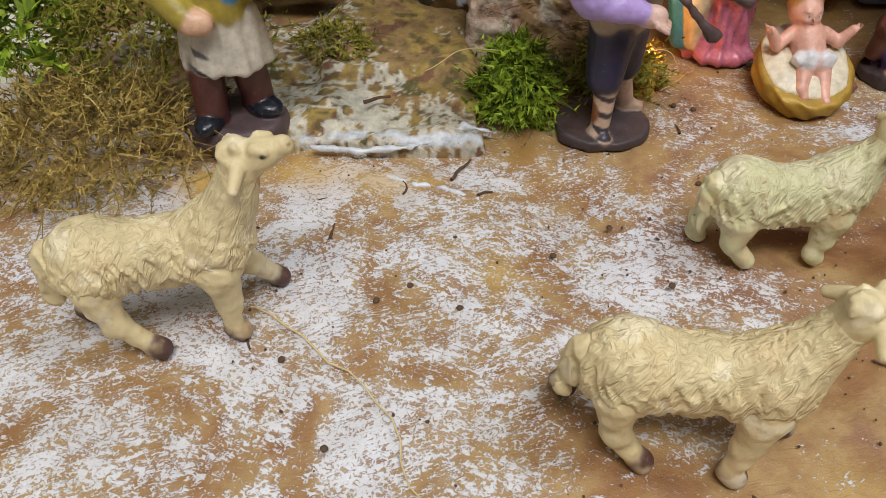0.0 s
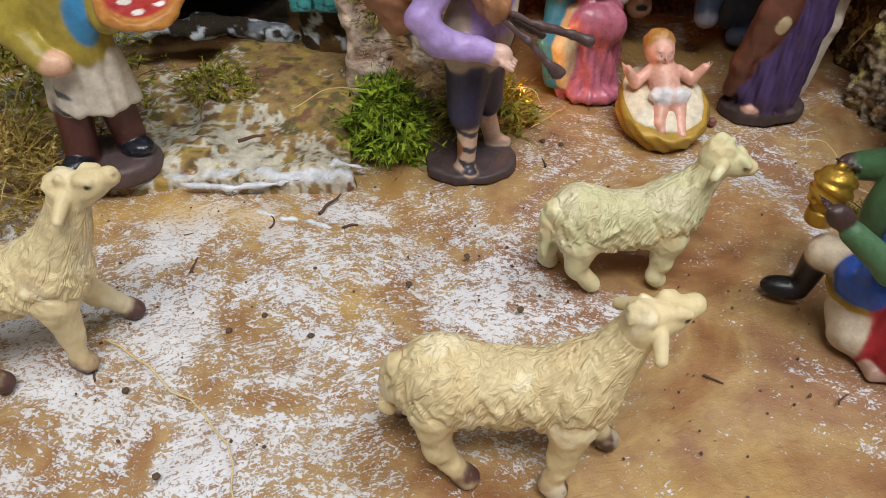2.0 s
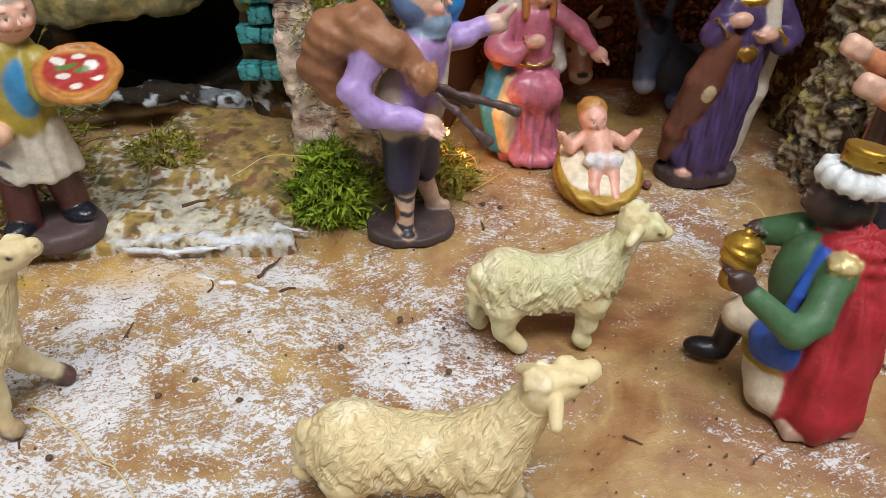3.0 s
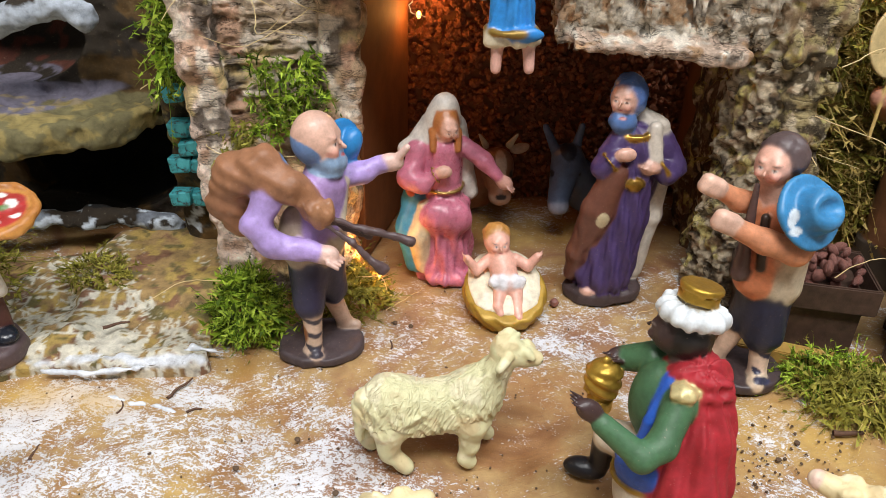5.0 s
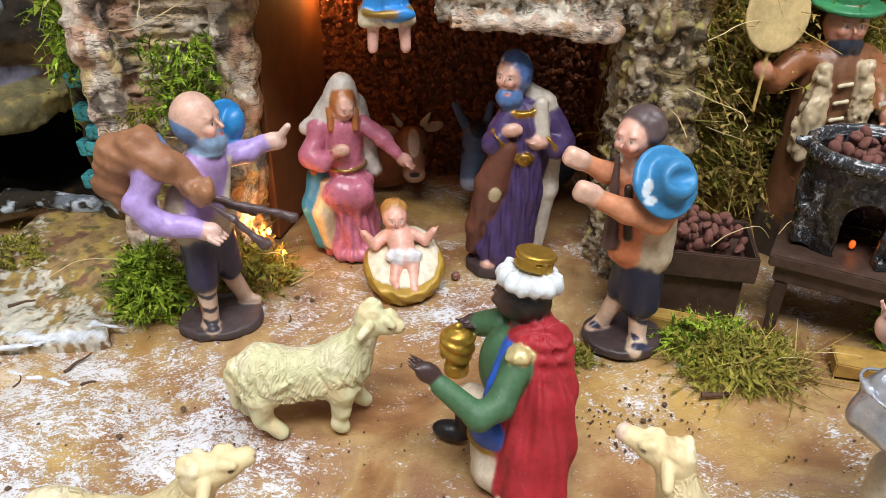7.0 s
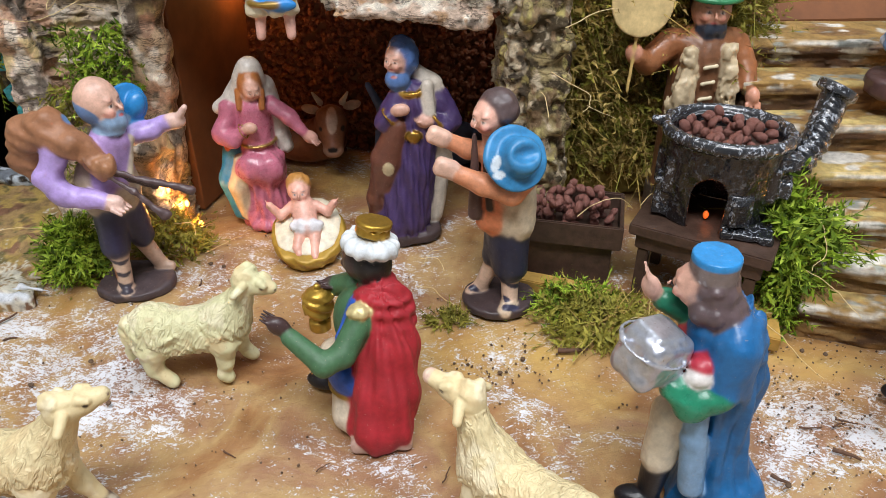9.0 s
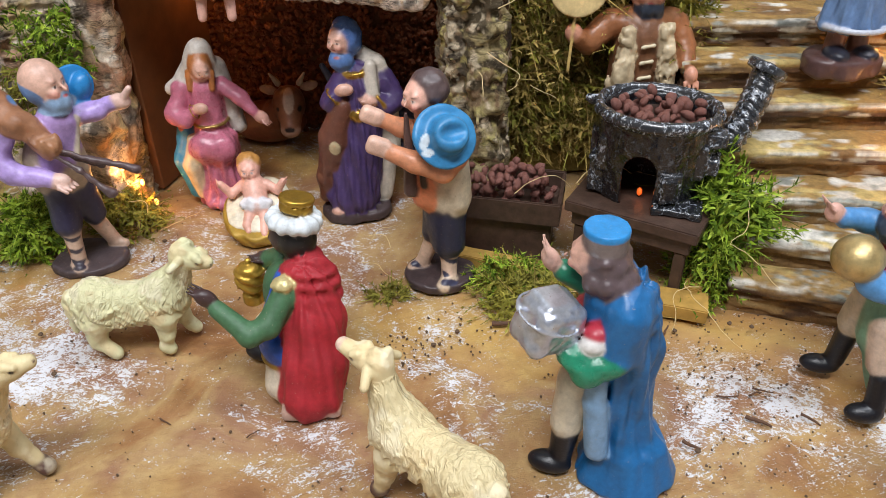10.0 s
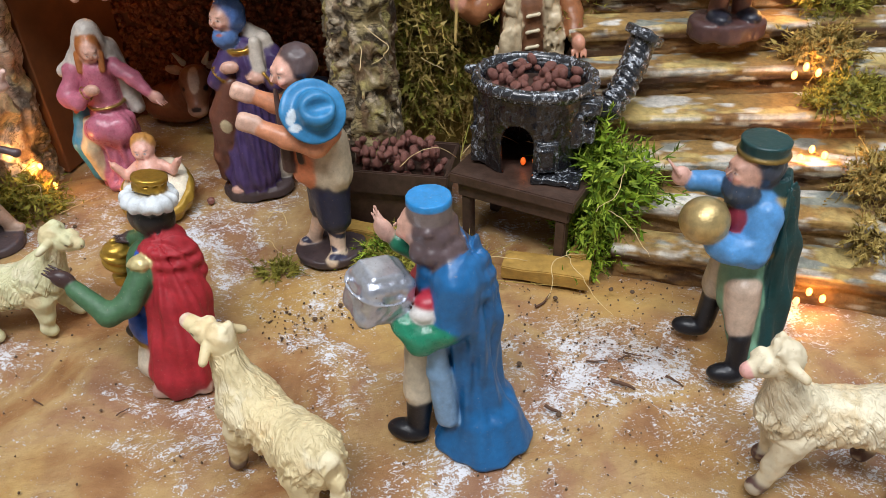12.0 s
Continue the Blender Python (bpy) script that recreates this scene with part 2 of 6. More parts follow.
def skin(field, origin, h):
    """Surface nets: the vertices and quads of the field's zero level."""
    inside = field < 0
    nx, ny, nz = field.shape
    corner = [(a, b, c) for a in (0, 1) for b in (0, 1) for c in (0, 1)]
    count = sum(inside[a:nx - 1 + a, b:ny - 1 + b, c:nz - 1 + c].astype(np.int8) for a, b, c in corner)
    cells = np.argwhere((count > 0) & (count < 8))
    index = -np.ones((nx - 1, ny - 1, nz - 1), np.int64)
    index[tuple(cells.T)] = np.arange(len(cells))
    total, hits = np.zeros((len(cells), 3)), np.zeros(len(cells))
    for a in corner:
        for axis in range(3):
            if a[axis]:
                continue
            b = list(a)
            b[axis] = 1
            fa = field[tuple((cells + a).T)]
            fb = field[tuple((cells + b).T)]
            cross = (fa < 0) != (fb < 0)
            t = np.where(cross, fa / np.where(fa == fb, 1, fa - fb), 0)
            point = np.repeat(np.array([a], float), len(cells), 0)
            point[:, axis] = t
            total += point * cross[:, None]
            hits += cross
    verts = (cells + total / hits[:, None]) * h + origin
    quads = []
    for axis in range(3):
        lo = [slice(1, -1)] * 3
        hi = [slice(1, -1)] * 3
        lo[axis], hi[axis] = slice(0, -1), slice(1, None)
        a, b = inside[tuple(lo)], inside[tuple(hi)]
        u, v = (axis + 1) % 3, (axis + 2) % 3
        for one, flip in ((a & ~b, False), (~a & b, True)):
            at = np.argwhere(one)
            if not len(at):
                continue
            off = np.array([1, 1, 1])
            off[axis] = 0
            at = at + off
            ring = []
            for du, dv in ((-1, -1), (0, -1), (0, 0), (-1, 0)):
                c = at.copy()
                c[:, u] += du
                c[:, v] += dv
                ring.append(index[tuple(c.T)])
            ring = np.stack(ring, 1)
            quads.append(ring[:, ::-1] if flip else ring)
    return verts, np.concatenate(quads)


def quad_mesh(name, verts, quads, material, smooth=True):
    me = bpy.data.meshes.new(name)
    n = quads.shape[1]
    me.vertices.add(len(verts))
    me.vertices.foreach_set("co", np.ascontiguousarray(verts, np.float32).ravel())
    me.loops.add(quads.size)
    me.loops.foreach_set("vertex_index", np.ascontiguousarray(quads, np.int32).ravel())
    me.polygons.add(len(quads))
    me.polygons.foreach_set("loop_start", np.arange(0, quads.size, n, dtype=np.int32))
    me.update(calc_edges=True)
    me.polygons.foreach_set("use_smooth", np.full(len(quads), smooth))
    me.materials.append(material)
    me.validate()
    return me


def turn(rx=0, ry=0, rz=0):
    return np.array(Euler([radians(a) for a in (rx, ry, rz)]).to_matrix())


class Clay:
    """Solids in millimetres, blended into one skin and painted. z is up."""

    def __init__(self, h=0.8):
        self.h, self.solids, self.paints, self.cuts = h, [], [], []

    def _add(self, fn, lo, hi, col, k, gilt, gloss, disp):
        self.solids.append((fn, np.array(lo, float), np.array(hi, float), srgb(col), k, gilt, gloss, disp))
        return self

    def cap(self, a, b, ra, rb, col, k=1.5, gilt=0, gloss=0.35, disp=None):
        a, b = np.array(a, float), np.array(b, float)
        ab = b - a
        l2 = max(ab @ ab, 1e-6)

        def fn(p):
            t = np.clip(((p - a) @ ab) / l2, 0, 1)
            return np.linalg.norm(p - a - t[..., None] * ab, axis=-1) - (ra + (rb - ra) * t)
        r = max(ra, rb)
        return self._add(fn, np.minimum(a, b) - r, np.maximum(a, b) + r, col, k, gilt, gloss, disp)

    def chain(self, points, radii, col, k=1.0, **kw):
        for a, b, ra, rb in zip(points, points[1:], radii, radii[1:]):
            self.cap(a, b, ra, rb, col, k, **kw)
        return self

    def ell(self, c, r, col, k=1.5, rot=(0, 0, 0), gilt=0, gloss=0.35, disp=None):
        c, r, m = np.array(c, float), np.array(r, float), turn(*rot)

        def fn(p):
            q = (p - c) @ m
            k0 = np.linalg.norm(q / r, axis=-1)
            k1 = np.linalg.norm(q / (r * r), axis=-1)
            return k0 * (k0 - 1) / np.maximum(k1, 1e-6)
        e = np.sqrt((m * m) @ (r * r))
        return self._add(fn, c - e, c + e, col, k, gilt, gloss, disp)

    def ring(self, c, big, small, col, k=0.8, rot=(0, 0, 0), gilt=0, gloss=0.35, disp=None):
        c, m = np.array(c, float), turn(*rot)

        def fn(p):
            q = (p - c) @ m
            return np.hypot(np.hypot(q[..., 0], q[..., 1]) - big, q[..., 2]) - small
        return self._add(fn, c - big - small, c + big + small, col, k, gilt, gloss, disp)

    def disc(self, c, r, half, col, k=0.8, rot=(0, 0, 0), top=None, round=0.8, gilt=0, gloss=0.35, disp=None):
        """A round or oval slab, or a cone's frustum: r at its foot, top (times r) at its head."""
        c, m = np.array(c, float), turn(*rot)
        rx, ry = (r, r) if isinstance(r, (int, float)) else r
        top = 1.0 if top is None else top

        def fn(p):
            q = (p - c) @ m
            s = 1 + (top - 1) * np.clip((q[..., 2] + half) / (2 * half), 0, 1)
            rad = (np.hypot(q[..., 0] / rx, q[..., 1] / ry) - s) * min(rx, ry) * 0.9
            up = np.abs(q[..., 2]) - half
            rad, up = rad + round, up + round
            return np.minimum(np.maximum(rad, up), 0) + np.hypot(np.maximum(rad, 0), np.maximum(up, 0)) - round
        b = max(rx, ry) * max(1, top) + half
        return self._add(fn, c - b, c + b, col, k, gilt, gloss, disp)

    def box(self, c, half, col, k=0.8, rot=(0, 0, 0), round=0.8, gilt=0, gloss=0.35, disp=None):
        c, m, half = np.array(c, float), turn(*rot), np.array(half, float)

        def fn(p):
            q = np.abs((p - c) @ m) - half + round
            return np.linalg.norm(np.maximum(q, 0), axis=-1) + np.minimum(q.max(-1), 0) - round
        e = np.abs(m) @ half
        return self._add(fn, c - e, c + e, col, k, gilt, gloss, disp)

    def cut(self, k=1.0):
        """The last solid is taken away from those before it."""
        s = self.solids.pop()
        self.solids.append(s[:4] + (-k,) + s[5:])
        return self

    def dab(self, c, r, col, rot=(0, 0, 0), gilt=0, gloss=0.35):
        """Paint alone, within an ellipsoid."""
        self.paints.append((np.array(c, float), np.array(r if hasattr(r, "__len__") else (r, r, r), float), turn(*rot), srgb(col), gilt, gloss))
        return self

    def make(self, name, m, label, category, group="", material=None, shave=0.4, tint=None):
        h = self.h
        pad = 3 * h + 1.0
        whole = [s for s in self.solids if s[4] >= 0]
        lo = np.min([s[1] for s in whole], 0) - pad
        hi = np.max([s[2] for s in whole], 0) + pad
        n = np.ceil((hi - lo) / h).astype(int) + 1
        field = np.full(n, 50.0, np.float32)
        axes = [(lo[i] + h * np.arange(n[i])).astype(np.float32) for i in range(3)]
        for fn, a, b, _, k, _, _, disp in self.solids:
            i0 = np.maximum(np.floor((a - pad - abs(k) - lo) / h).astype(int), 0)
            i1 = np.minimum(np.ceil((b + pad + abs(k) - lo) / h).astype(int) + 1, n)
            if np.any(i1 <= i0):
                continue
            box = tuple(slice(u, v) for u, v in zip(i0, i1))
            p = np.stack(np.meshgrid(*[axes[i][box[i]] for i in range(3)], indexing="ij"), -1)
            d = fn(p)
            if disp is not None:
                near = np.abs(d) < 9
                d[near] += disp(p[near])
            f = field[box]
            if k >= 0:
                k = max(k, 0.01)
                e = np.maximum(k - np.abs(f - d), 0) / k
                field[box] = np.minimum(f, d) - e * e * k / 4
            else:
                k = -k
                e = np.maximum(k - np.abs(f + d), 0) / k
                field[box] = np.maximum(f, -d) + e * e * k / 4
        if material is None:
            field += shave
        verts, quads = skin(field, lo, h)
        me = quad_mesh(name, verts * 0.001, quads, material or CLAY)
        self.colour(me, verts, tint)
        ob = new(name, me)
        ob.matrix_world = m
        return tagged(ob, label, category, group)

    def colour(self, me, verts, tint):
        wsum = np.zeros(len(verts))
        col = np.zeros((len(verts), 5))
        for fn, a, b, c, k, gilt, gloss, disp in self.solids:
            d = fn(verts)
            if k < 0:
                d = np.abs(d) + 0.25
            if disp is not None:
                near = np.abs(d) < 5
                if near.any():
                    d[near] += disp(verts[near])
            w = np.exp(-np.clip(d, -6, 40) / 0.22)
            wsum += w
            col += w[:, None] * np.array([*c, gilt, gloss])
        col /= np.maximum(wsum, 1e-12)[:, None]
        for c, r, m, paint, gilt, gloss in self.paints:
            q = (verts - c) @ m
            f = np.clip((1.0 - np.linalg.norm(q / r, axis=-1)) * r.min() / 0.35 + 0.5, 0, 1)[:, None]
            col = col * (1 - f) + f * np.array([*paint, gilt, gloss])
        if tint is not None:
            col[:, :3] = tint(verts, col[:, :3])
        put_paint(me, col[:, :3], col[:, 3], col[:, 4])


def put_paint(me, rgb, gilt=None, gloss=None):
    n = len(me.vertices)
    a = me.attributes.new("paint", "FLOAT_COLOR", "POINT")
    a.data.foreach_set("color", np.concatenate([rgb, np.ones((n, 1))], 1).astype(np.float32).ravel())
    for name, values in (("gilt", gilt), ("gloss", gloss)):
        if values is not None:
            a = me.attributes.new(name, "FLOAT", "POINT")
            a.data.foreach_set("value", np.asarray(values, np.float32))


def at(x, y, z=0.0, yaw=0.0):
    return pose(x, y, z, 0, 0, yaw)

# ---- the setting ----
def sheet(name, x0, x1, y0, y1, step, height, material):
    nx, ny = int((x1 - x0) / step) + 1, int((y1 - y0) / step) + 1
    x, y = np.meshgrid(np.linspace(x0, x1, nx), np.linspace(y0, y1, ny), indexing="ij")
    p = np.stack([x, y, np.zeros_like(x)], -1).reshape(-1, 3)
    p[:, 2] = height(p)
    i = np.arange(nx * ny).reshape(nx, ny)
    q = np.stack([i[:-1, :-1], i[1:, :-1], i[1:, 1:], i[:-1, 1:]], -1).reshape(-1, 4)
    return quad_mesh(name, p, q, material), p


def soft(a, b, v):
    t = np.clip((v - a) / (b - a), 0, 1)
    return t * t * (3 - 2 * t)


def ground_height(p):
    return 0.0016 * fbm(p, 22, 2, 3) + 0.0005 * fbm(p, 110, 2, 5) - 0.0008 - 0.003 * soft(0.30, 0.40, p[:, 0])


me, p = sheet("ground", -0.17, 0.62, -0.12, 0.46, 0.0025, ground_height, GROUND)
frost = 0.95 * soft(0.13, -0.03, p[:, 0]) * soft(0.24, 0.20, p[:, 1]) + 0.02 + 0.35 * np.exp(-((p[:, 0] - 0.14) ** 2 + (p[:, 1] - 0.24) ** 2) / 0.003)
frost += 0.5 * np.exp(-((p[:, 0] - 0.17) ** 2 + (p[:, 1] - 0.118) ** 2) / 0.0004) + 0.5 * np.exp(-((p[:, 0] - 0.265) ** 2 + (p[:, 1] - 0.088) ** 2) / 0.0008)
frost += 0.45 * np.exp(-((p[:, 0] - 0.36) ** 2 / 0.003 + (p[:, 1] - 0.105) ** 2 / 0.0012)) + 0.3 * np.exp(-((p[:, 0] - 0.24) ** 2 / 0.0012 + (p[:, 1] - 0.168) ** 2 / 0.0002))
frost -= 0.6 * np.exp(-((p[:, 0] - 0.135) ** 2 / 0.0012 + (p[:, 1] - 0.12) ** 2 / 0.0006))
ochre = 0.85 * np.exp(-((p[:, 0] - 0.255) ** 2 / 0.0008 + (p[:, 1] - 0.188) ** 2 / 0.0003)) + 0.8 * np.exp(-((p[:, 0] - 0.355) ** 2 / 0.0012 + (p[:, 1] - 0.165) ** 2 / 0.0004))
ochre += 1.1 * np.exp(-((p[:, 1] - 0.208) ** 2 / 0.00012)) * soft(0.01, -0.03, p[:, 0]) + 0.5 * np.exp(-((p[:, 0] - 0.03) ** 2 / 0.0003 + (p[:, 1] - 0.225) ** 2 / 0.0003))
# last term removes white: browner ground, with shadow by the sheep painted in
frost += 0.55 * np.exp(-((p[:, 0] - 0.045) ** 2 / 0.0012 + (p[:, 1] - 0.178) ** 2 / 0.0010)) - 0.5 * np.exp(-((p[:, 0] - 0.10) ** 2 / 0.0015 + (p[:, 1] - 0.085) ** 2 / 0.0015))
for key, values in (("frost", frost), ("ochre", np.clip(0.75 * ochre * (0.75 + 0.5 * fbm(p, 60, 3, 9)), 0, 1))):
    a = me.attributes.new(key, "FLOAT", "POINT")
    a.data.foreach_set("value", values.astype(np.float32))
tagged(new("ground", me), "ochre painted board dry-brushed with white snow streaks", "ground", kind="structure")


def slab(name, lo, hi, material, label="", category="", kind="structure"):
    bm = bmesh.new()
    bmesh.ops.create_cube(bm, size=1)
    for v in bm.verts:
        v.co = [lo[i] + (v.co[i] + 0.5) * (hi[i] - lo[i]) for i in range(3)]
    bmesh.ops.bevel(bm, geom=bm.edges[:], offset=min(hi[i] - lo[i] for i in range(3)) * 0.08, segments=1, affect="EDGES")
    me = bpy.data.meshes.new(name)
    bm.to_mesh(me)
    bm.free()
    me.materials.append(material)
    return tagged(new(name, me), label, category, kind=kind)


slab("tabletop", (-0.9, -0.6, -0.045), (1.3, 0.9, -0.012), WALL_CREAM, "cream covered display table under the crib", "table")
slab("room_floor", (-1.4, -1.6, -0.86), (1.8, 0.95, -0.80), CARD_BROWN, "brown floor of the room", "floor")
for lx in (-0.85, 1.19):
    for ly in (-0.55, 0.79):
        slab("table_leg", (lx, ly, -0.80), (lx + 0.06, ly + 0.06, -0.045), WALL_CREAM, "cream leg of the display table", "table leg")
slab("wall_north", (-1.4, 0.95, -0.8), (1.8, 1.05, 1.7), WALL_CREAM, "cream painted room wall", "wall")
slab("wall_west", (-1.5, -1.6, -0.8), (-1.4, 1.05, 1.7), WALL_CREAM, "cream painted room wall", "wall")
slab("wall_east", (1.8, -1.6, -0.8), (1.9, 1.05, 1.7), WALL_CREAM, "cream painted room wall", "wall")



def vary(*stops, scale=0.05, seed=1):
    """A tint that daubs a solid with several colours in patches; each is (colour, share)."""
    def fn(v, base):
        n = fbm(v, scale, 4, seed) * 0.5 + 0.5
        out = base.copy()
        for i, (c, share) in enumerate(stops):
            m = fbm(v + 37.0 * i, scale * (1 + 0.4 * i), 4, seed + 11 * i) * 0.5 + 0.5
            f = np.clip((m - (1 - share)) / 0.13, 0, 1)[:, None] * 0.9
            out = out * (1 - f) + f * np.array(srgb(c))
        return out * (0.8 + 0.4 * n[:, None])
    return fn


def ridges(freq, amp, seed=0, axis=0):
    """Furrows of bark running up, broken by cracks across."""
    def fn(p):
        q = p * np.array([freq, freq, freq * 0.22]) if axis == 0 else p * np.array([freq * 0.25, freq, freq])
        return amp * (np.abs(vnoise(q, 1.0, seed)) - 0.35 + 0.5 * np.abs(vnoise(q * 2.3, 1.0, seed + 3)) + 0.25 * vnoise(p, 0.5, seed + 5))
    return fn


# ledge of cork bark with snow on its rim
led = Clay(1.1)
led.box((-62, 283, 0.5), (78, 60, 5.5), "a68858", 3, round=3, disp=lambda p: 3.2 * fbm(p * np.array([1, 1, 0.2]), 0.045, 3, 2) + 1.2 * fbm(p, 0.2, 2, 4))
led.box((-20, 304, 5), (30, 38, 5), "a68858", 6, round=4, disp=lambda p: 3.0 * fbm(p, 0.05, 3, 8))


def ledge_tint(v, base):
    out = vary(("74503c", 0.46), ("b89c54", 0.44), ("6a6238", 0.36), scale=0.11, seed=4)(v, base)
    lace = np.abs(fbm(v * np.array([1, 1, 0.5]), 0.19, 4, 77)) + 0.45 * fbm(v, 0.03, 2, 78)
    f = np.clip((0.13 - lace) / 0.06, 0, 1)[:, None] * 0.85
    out = out * (1 - f) + f * np.array(srgb("e0dccb"))
    rim = np.clip(1 - np.abs(v[:, 1] - 224 - 4 * fbm(v * np.array([1, 0, 0]), 0.05, 3, 2)) / 3.2, 0, 1) * (fbm(v, 0.09, 3, 6) > -0.25)
    f = np.clip(rim * 2.2, 0, 1)[:, None] * np.clip((v[:, 2:3] - 2.5) / 2.0, 0, 1)
    out = out * (1 - f) + f * np.array(srgb("e2e6ec"))
    # leaves the painted black of the back hollow free of daubs
    hollow_shade = np.clip((0.03 - base.mean(1, keepdims=True)) / 0.02, 0, 1)
    return out * (1 - hollow_shade) + base * hollow_shade


# recess cut at the back, its shade put in as black colour
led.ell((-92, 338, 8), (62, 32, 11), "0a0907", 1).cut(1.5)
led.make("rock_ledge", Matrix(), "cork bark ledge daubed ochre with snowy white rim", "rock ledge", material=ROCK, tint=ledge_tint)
led = Clay(0.7)
led.chain([(-48, 221, 4.4), (-30, 219, 4.2), (-12, 221, 4.6), (0, 226, 4.6), (8, 233, 5.0), (20, 232, 3)], [0.7, 0.9, 0.8, 1.0, 1.2, 0.8], "dfe4ec", 1.2, disp=lambda p: 0.9 * fbm(p, 0.25, 3, 1))
led.chain([(-21, 210, 0.1), (-10, 205, 0.2), (0, 203, 0.2), (8, 199, 0.1)], [0.6, 0.8, 0.9, 0.5], "dfe4ec", 1.2, disp=lambda p: 0.8 * fbm(p, 0.3, 3, 1))
led.make("snow_crust", Matrix(), "crusty white paint snow along the ledge rim", "snow", material=CLAY)

# the wall of the oven, with its hollows
ov = Clay(1.3)
rough_disp = lambda p: 3.0 * fbm(p, 0.05, 3, 21) + 1.2 * fbm(p, 0.2, 2, 22)
ov.box((-82, 412, 80), (98, 57, 90), "5e4622", 2, round=4, disp=rough_disp)
ov.box((2, 352, 70), (16, 34, 80), "6a4e22", 6, round=4, disp=rough_disp)
ov.disc((-84, 362, 68), (70, 62), 7, "726a46", 4, round=3, disp=rough_disp)
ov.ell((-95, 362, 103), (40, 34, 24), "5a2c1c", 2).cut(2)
# the two lower hollows are coloured black to stand for their deep shade
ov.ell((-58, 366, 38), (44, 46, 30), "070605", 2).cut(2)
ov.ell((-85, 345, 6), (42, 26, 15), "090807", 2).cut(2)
ov.chain([(-130, 322, 15), (-105, 320, 18), (-82, 322, 19), (-60, 326, 20), (-40, 328, 18), (-24, 331, 12), (-18, 334, 3)], [5, 5, 4.5, 5, 5, 4.5, 4], "7d848e", 3, disp=lambda p: 2.4 * fbm(p, 0.13, 3, 31))
ov.chain([(-95, 330, 110), (-74, 330, 118), (-60, 330, 122), (-44, 333, 116)], [6, 6, 6, 5], "b4bcc6", 3, disp=lambda p: 2.4 * fbm(p, 0.13, 3, 31))
# black dabs carry that painted shade further over the hollows' walls
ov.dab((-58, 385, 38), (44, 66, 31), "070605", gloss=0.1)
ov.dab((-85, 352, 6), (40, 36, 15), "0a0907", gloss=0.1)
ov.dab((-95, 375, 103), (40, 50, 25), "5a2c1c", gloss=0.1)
ov.dab((-90, 362, 78), (52, 50, 5), "6f6a78", gloss=0.2)


def oven_tint(v, base):
    brown = (base.mean(1, keepdims=True) > 0.015) & ~((v[:, 2:3] > 57) & (v[:, 2:3] < 80) & (v[:, :1] < -16) & (v[:, 1:2] < 378))
    m = fbm(v, 0.06, 4, 41)
    m2 = fbm(v * np.array([1, 1, 1.6]), 0.08, 4, 51)
    out = base.copy()
    f = np.clip((m - 0.05) / 0.15, 0, 1)[:, None] * brown
    out = out * (1 - f) + f * np.array(srgb("2c2214"))
    f = np.clip((m2 + 0.1) / 0.1, 0, 1)[:, None] * (v[:, :1] > -16) * (v[:, 1:2] < 352) * (v[:, 2:3] < 95)
    out = out * (1 - f) + f * np.array(srgb("3a2c14"))
    f = np.clip((fbm(v, 0.16, 3, 63) - 0.05) / 0.12, 0, 1)[:, None] * (v[:, 2:3] > 60) * (v[:, 2:3] < 82) * (v[:, 1:2] < 345) * 0.5
    out = out * (1 - f) + f * np.array(srgb("b09a58"))
    f = np.clip((fbm(v, 0.2, 3, 61) - 0.25) / 0.1, 0, 1)[:, None] * (v[:, 2:3] < 34) * (v[:, 1:2] < 345)
    return out * (1 - f) + f * np.array(srgb("c8d2dc"))


oven = ov.make("oven_wall", Matrix(), "ochre brown rock wall with oven hollows painted black as shade, and teal daubs", "rock wall", material=ROCK, tint=oven_tint)

def brick_mesh(seed):
    """A hand-cut brick, its corners knocked off."""
    bm = bmesh.new()
    bmesh.ops.create_cube(bm, size=1)
    r = random.Random(seed)
    for v in bm.verts:
        v.co = Vector((v.co.x * 0.0098, v.co.y * 0.008, v.co.z * 0.0072)) + Vector([r.uniform(-0.0009, 0.0009) for _ in range(3)])
    bmesh.ops.bevel(bm, geom=bm.edges[:], offset=0.0008, segments=1, affect="EDGES")
    me = bpy.data.meshes.new("brick")
    bm.to_mesh(me)
    bm.free()
    me.materials.append(TEAL)
    return me


def flaking_teal():
    m = Nodes("flaking_teal_paint").set(Roughness=0.6)
    worn = m.ramp(m.noise(330, 5, 0.7, warp=0.4), (0.36, 1.0), (0.46, 0.0))
    c = m.ramp(m.noise(160, 4), (0.3, srgb("1f7f88")), (0.7, srgb("55b4b8")))
    m.colour(m.mix(worn, c, srgb("3a2a14")))
    return m.bump(m.math("ADD", m.noise(500, 5, 0.7), worn), 0.7, 0.0008).mat


TEAL = flaking_teal()
BRICKS = [brick_mesh(i) for i in range(4)]
r = random.Random(31)
for row in range(7):
    for col in range(3):
        if (row, col) in ((1, 0), (3, 2), (5, 0)):
            continue
        ob = new("brick", BRICKS[(row + col) % 4])
        ob.parent = oven
        ob.matrix_world = pose(-0.009 + 0.0108 * col + 0.005 * (row % 2) + r.uniform(-0.0006, 0.0006) + 0.0006 * row, 0.3135 + r.uniform(-0.0008, 0.0008), 0.036 + 0.0087 * row, r.uniform(-3, 3), r.uniform(-4, 4), r.uniform(-5, 5))

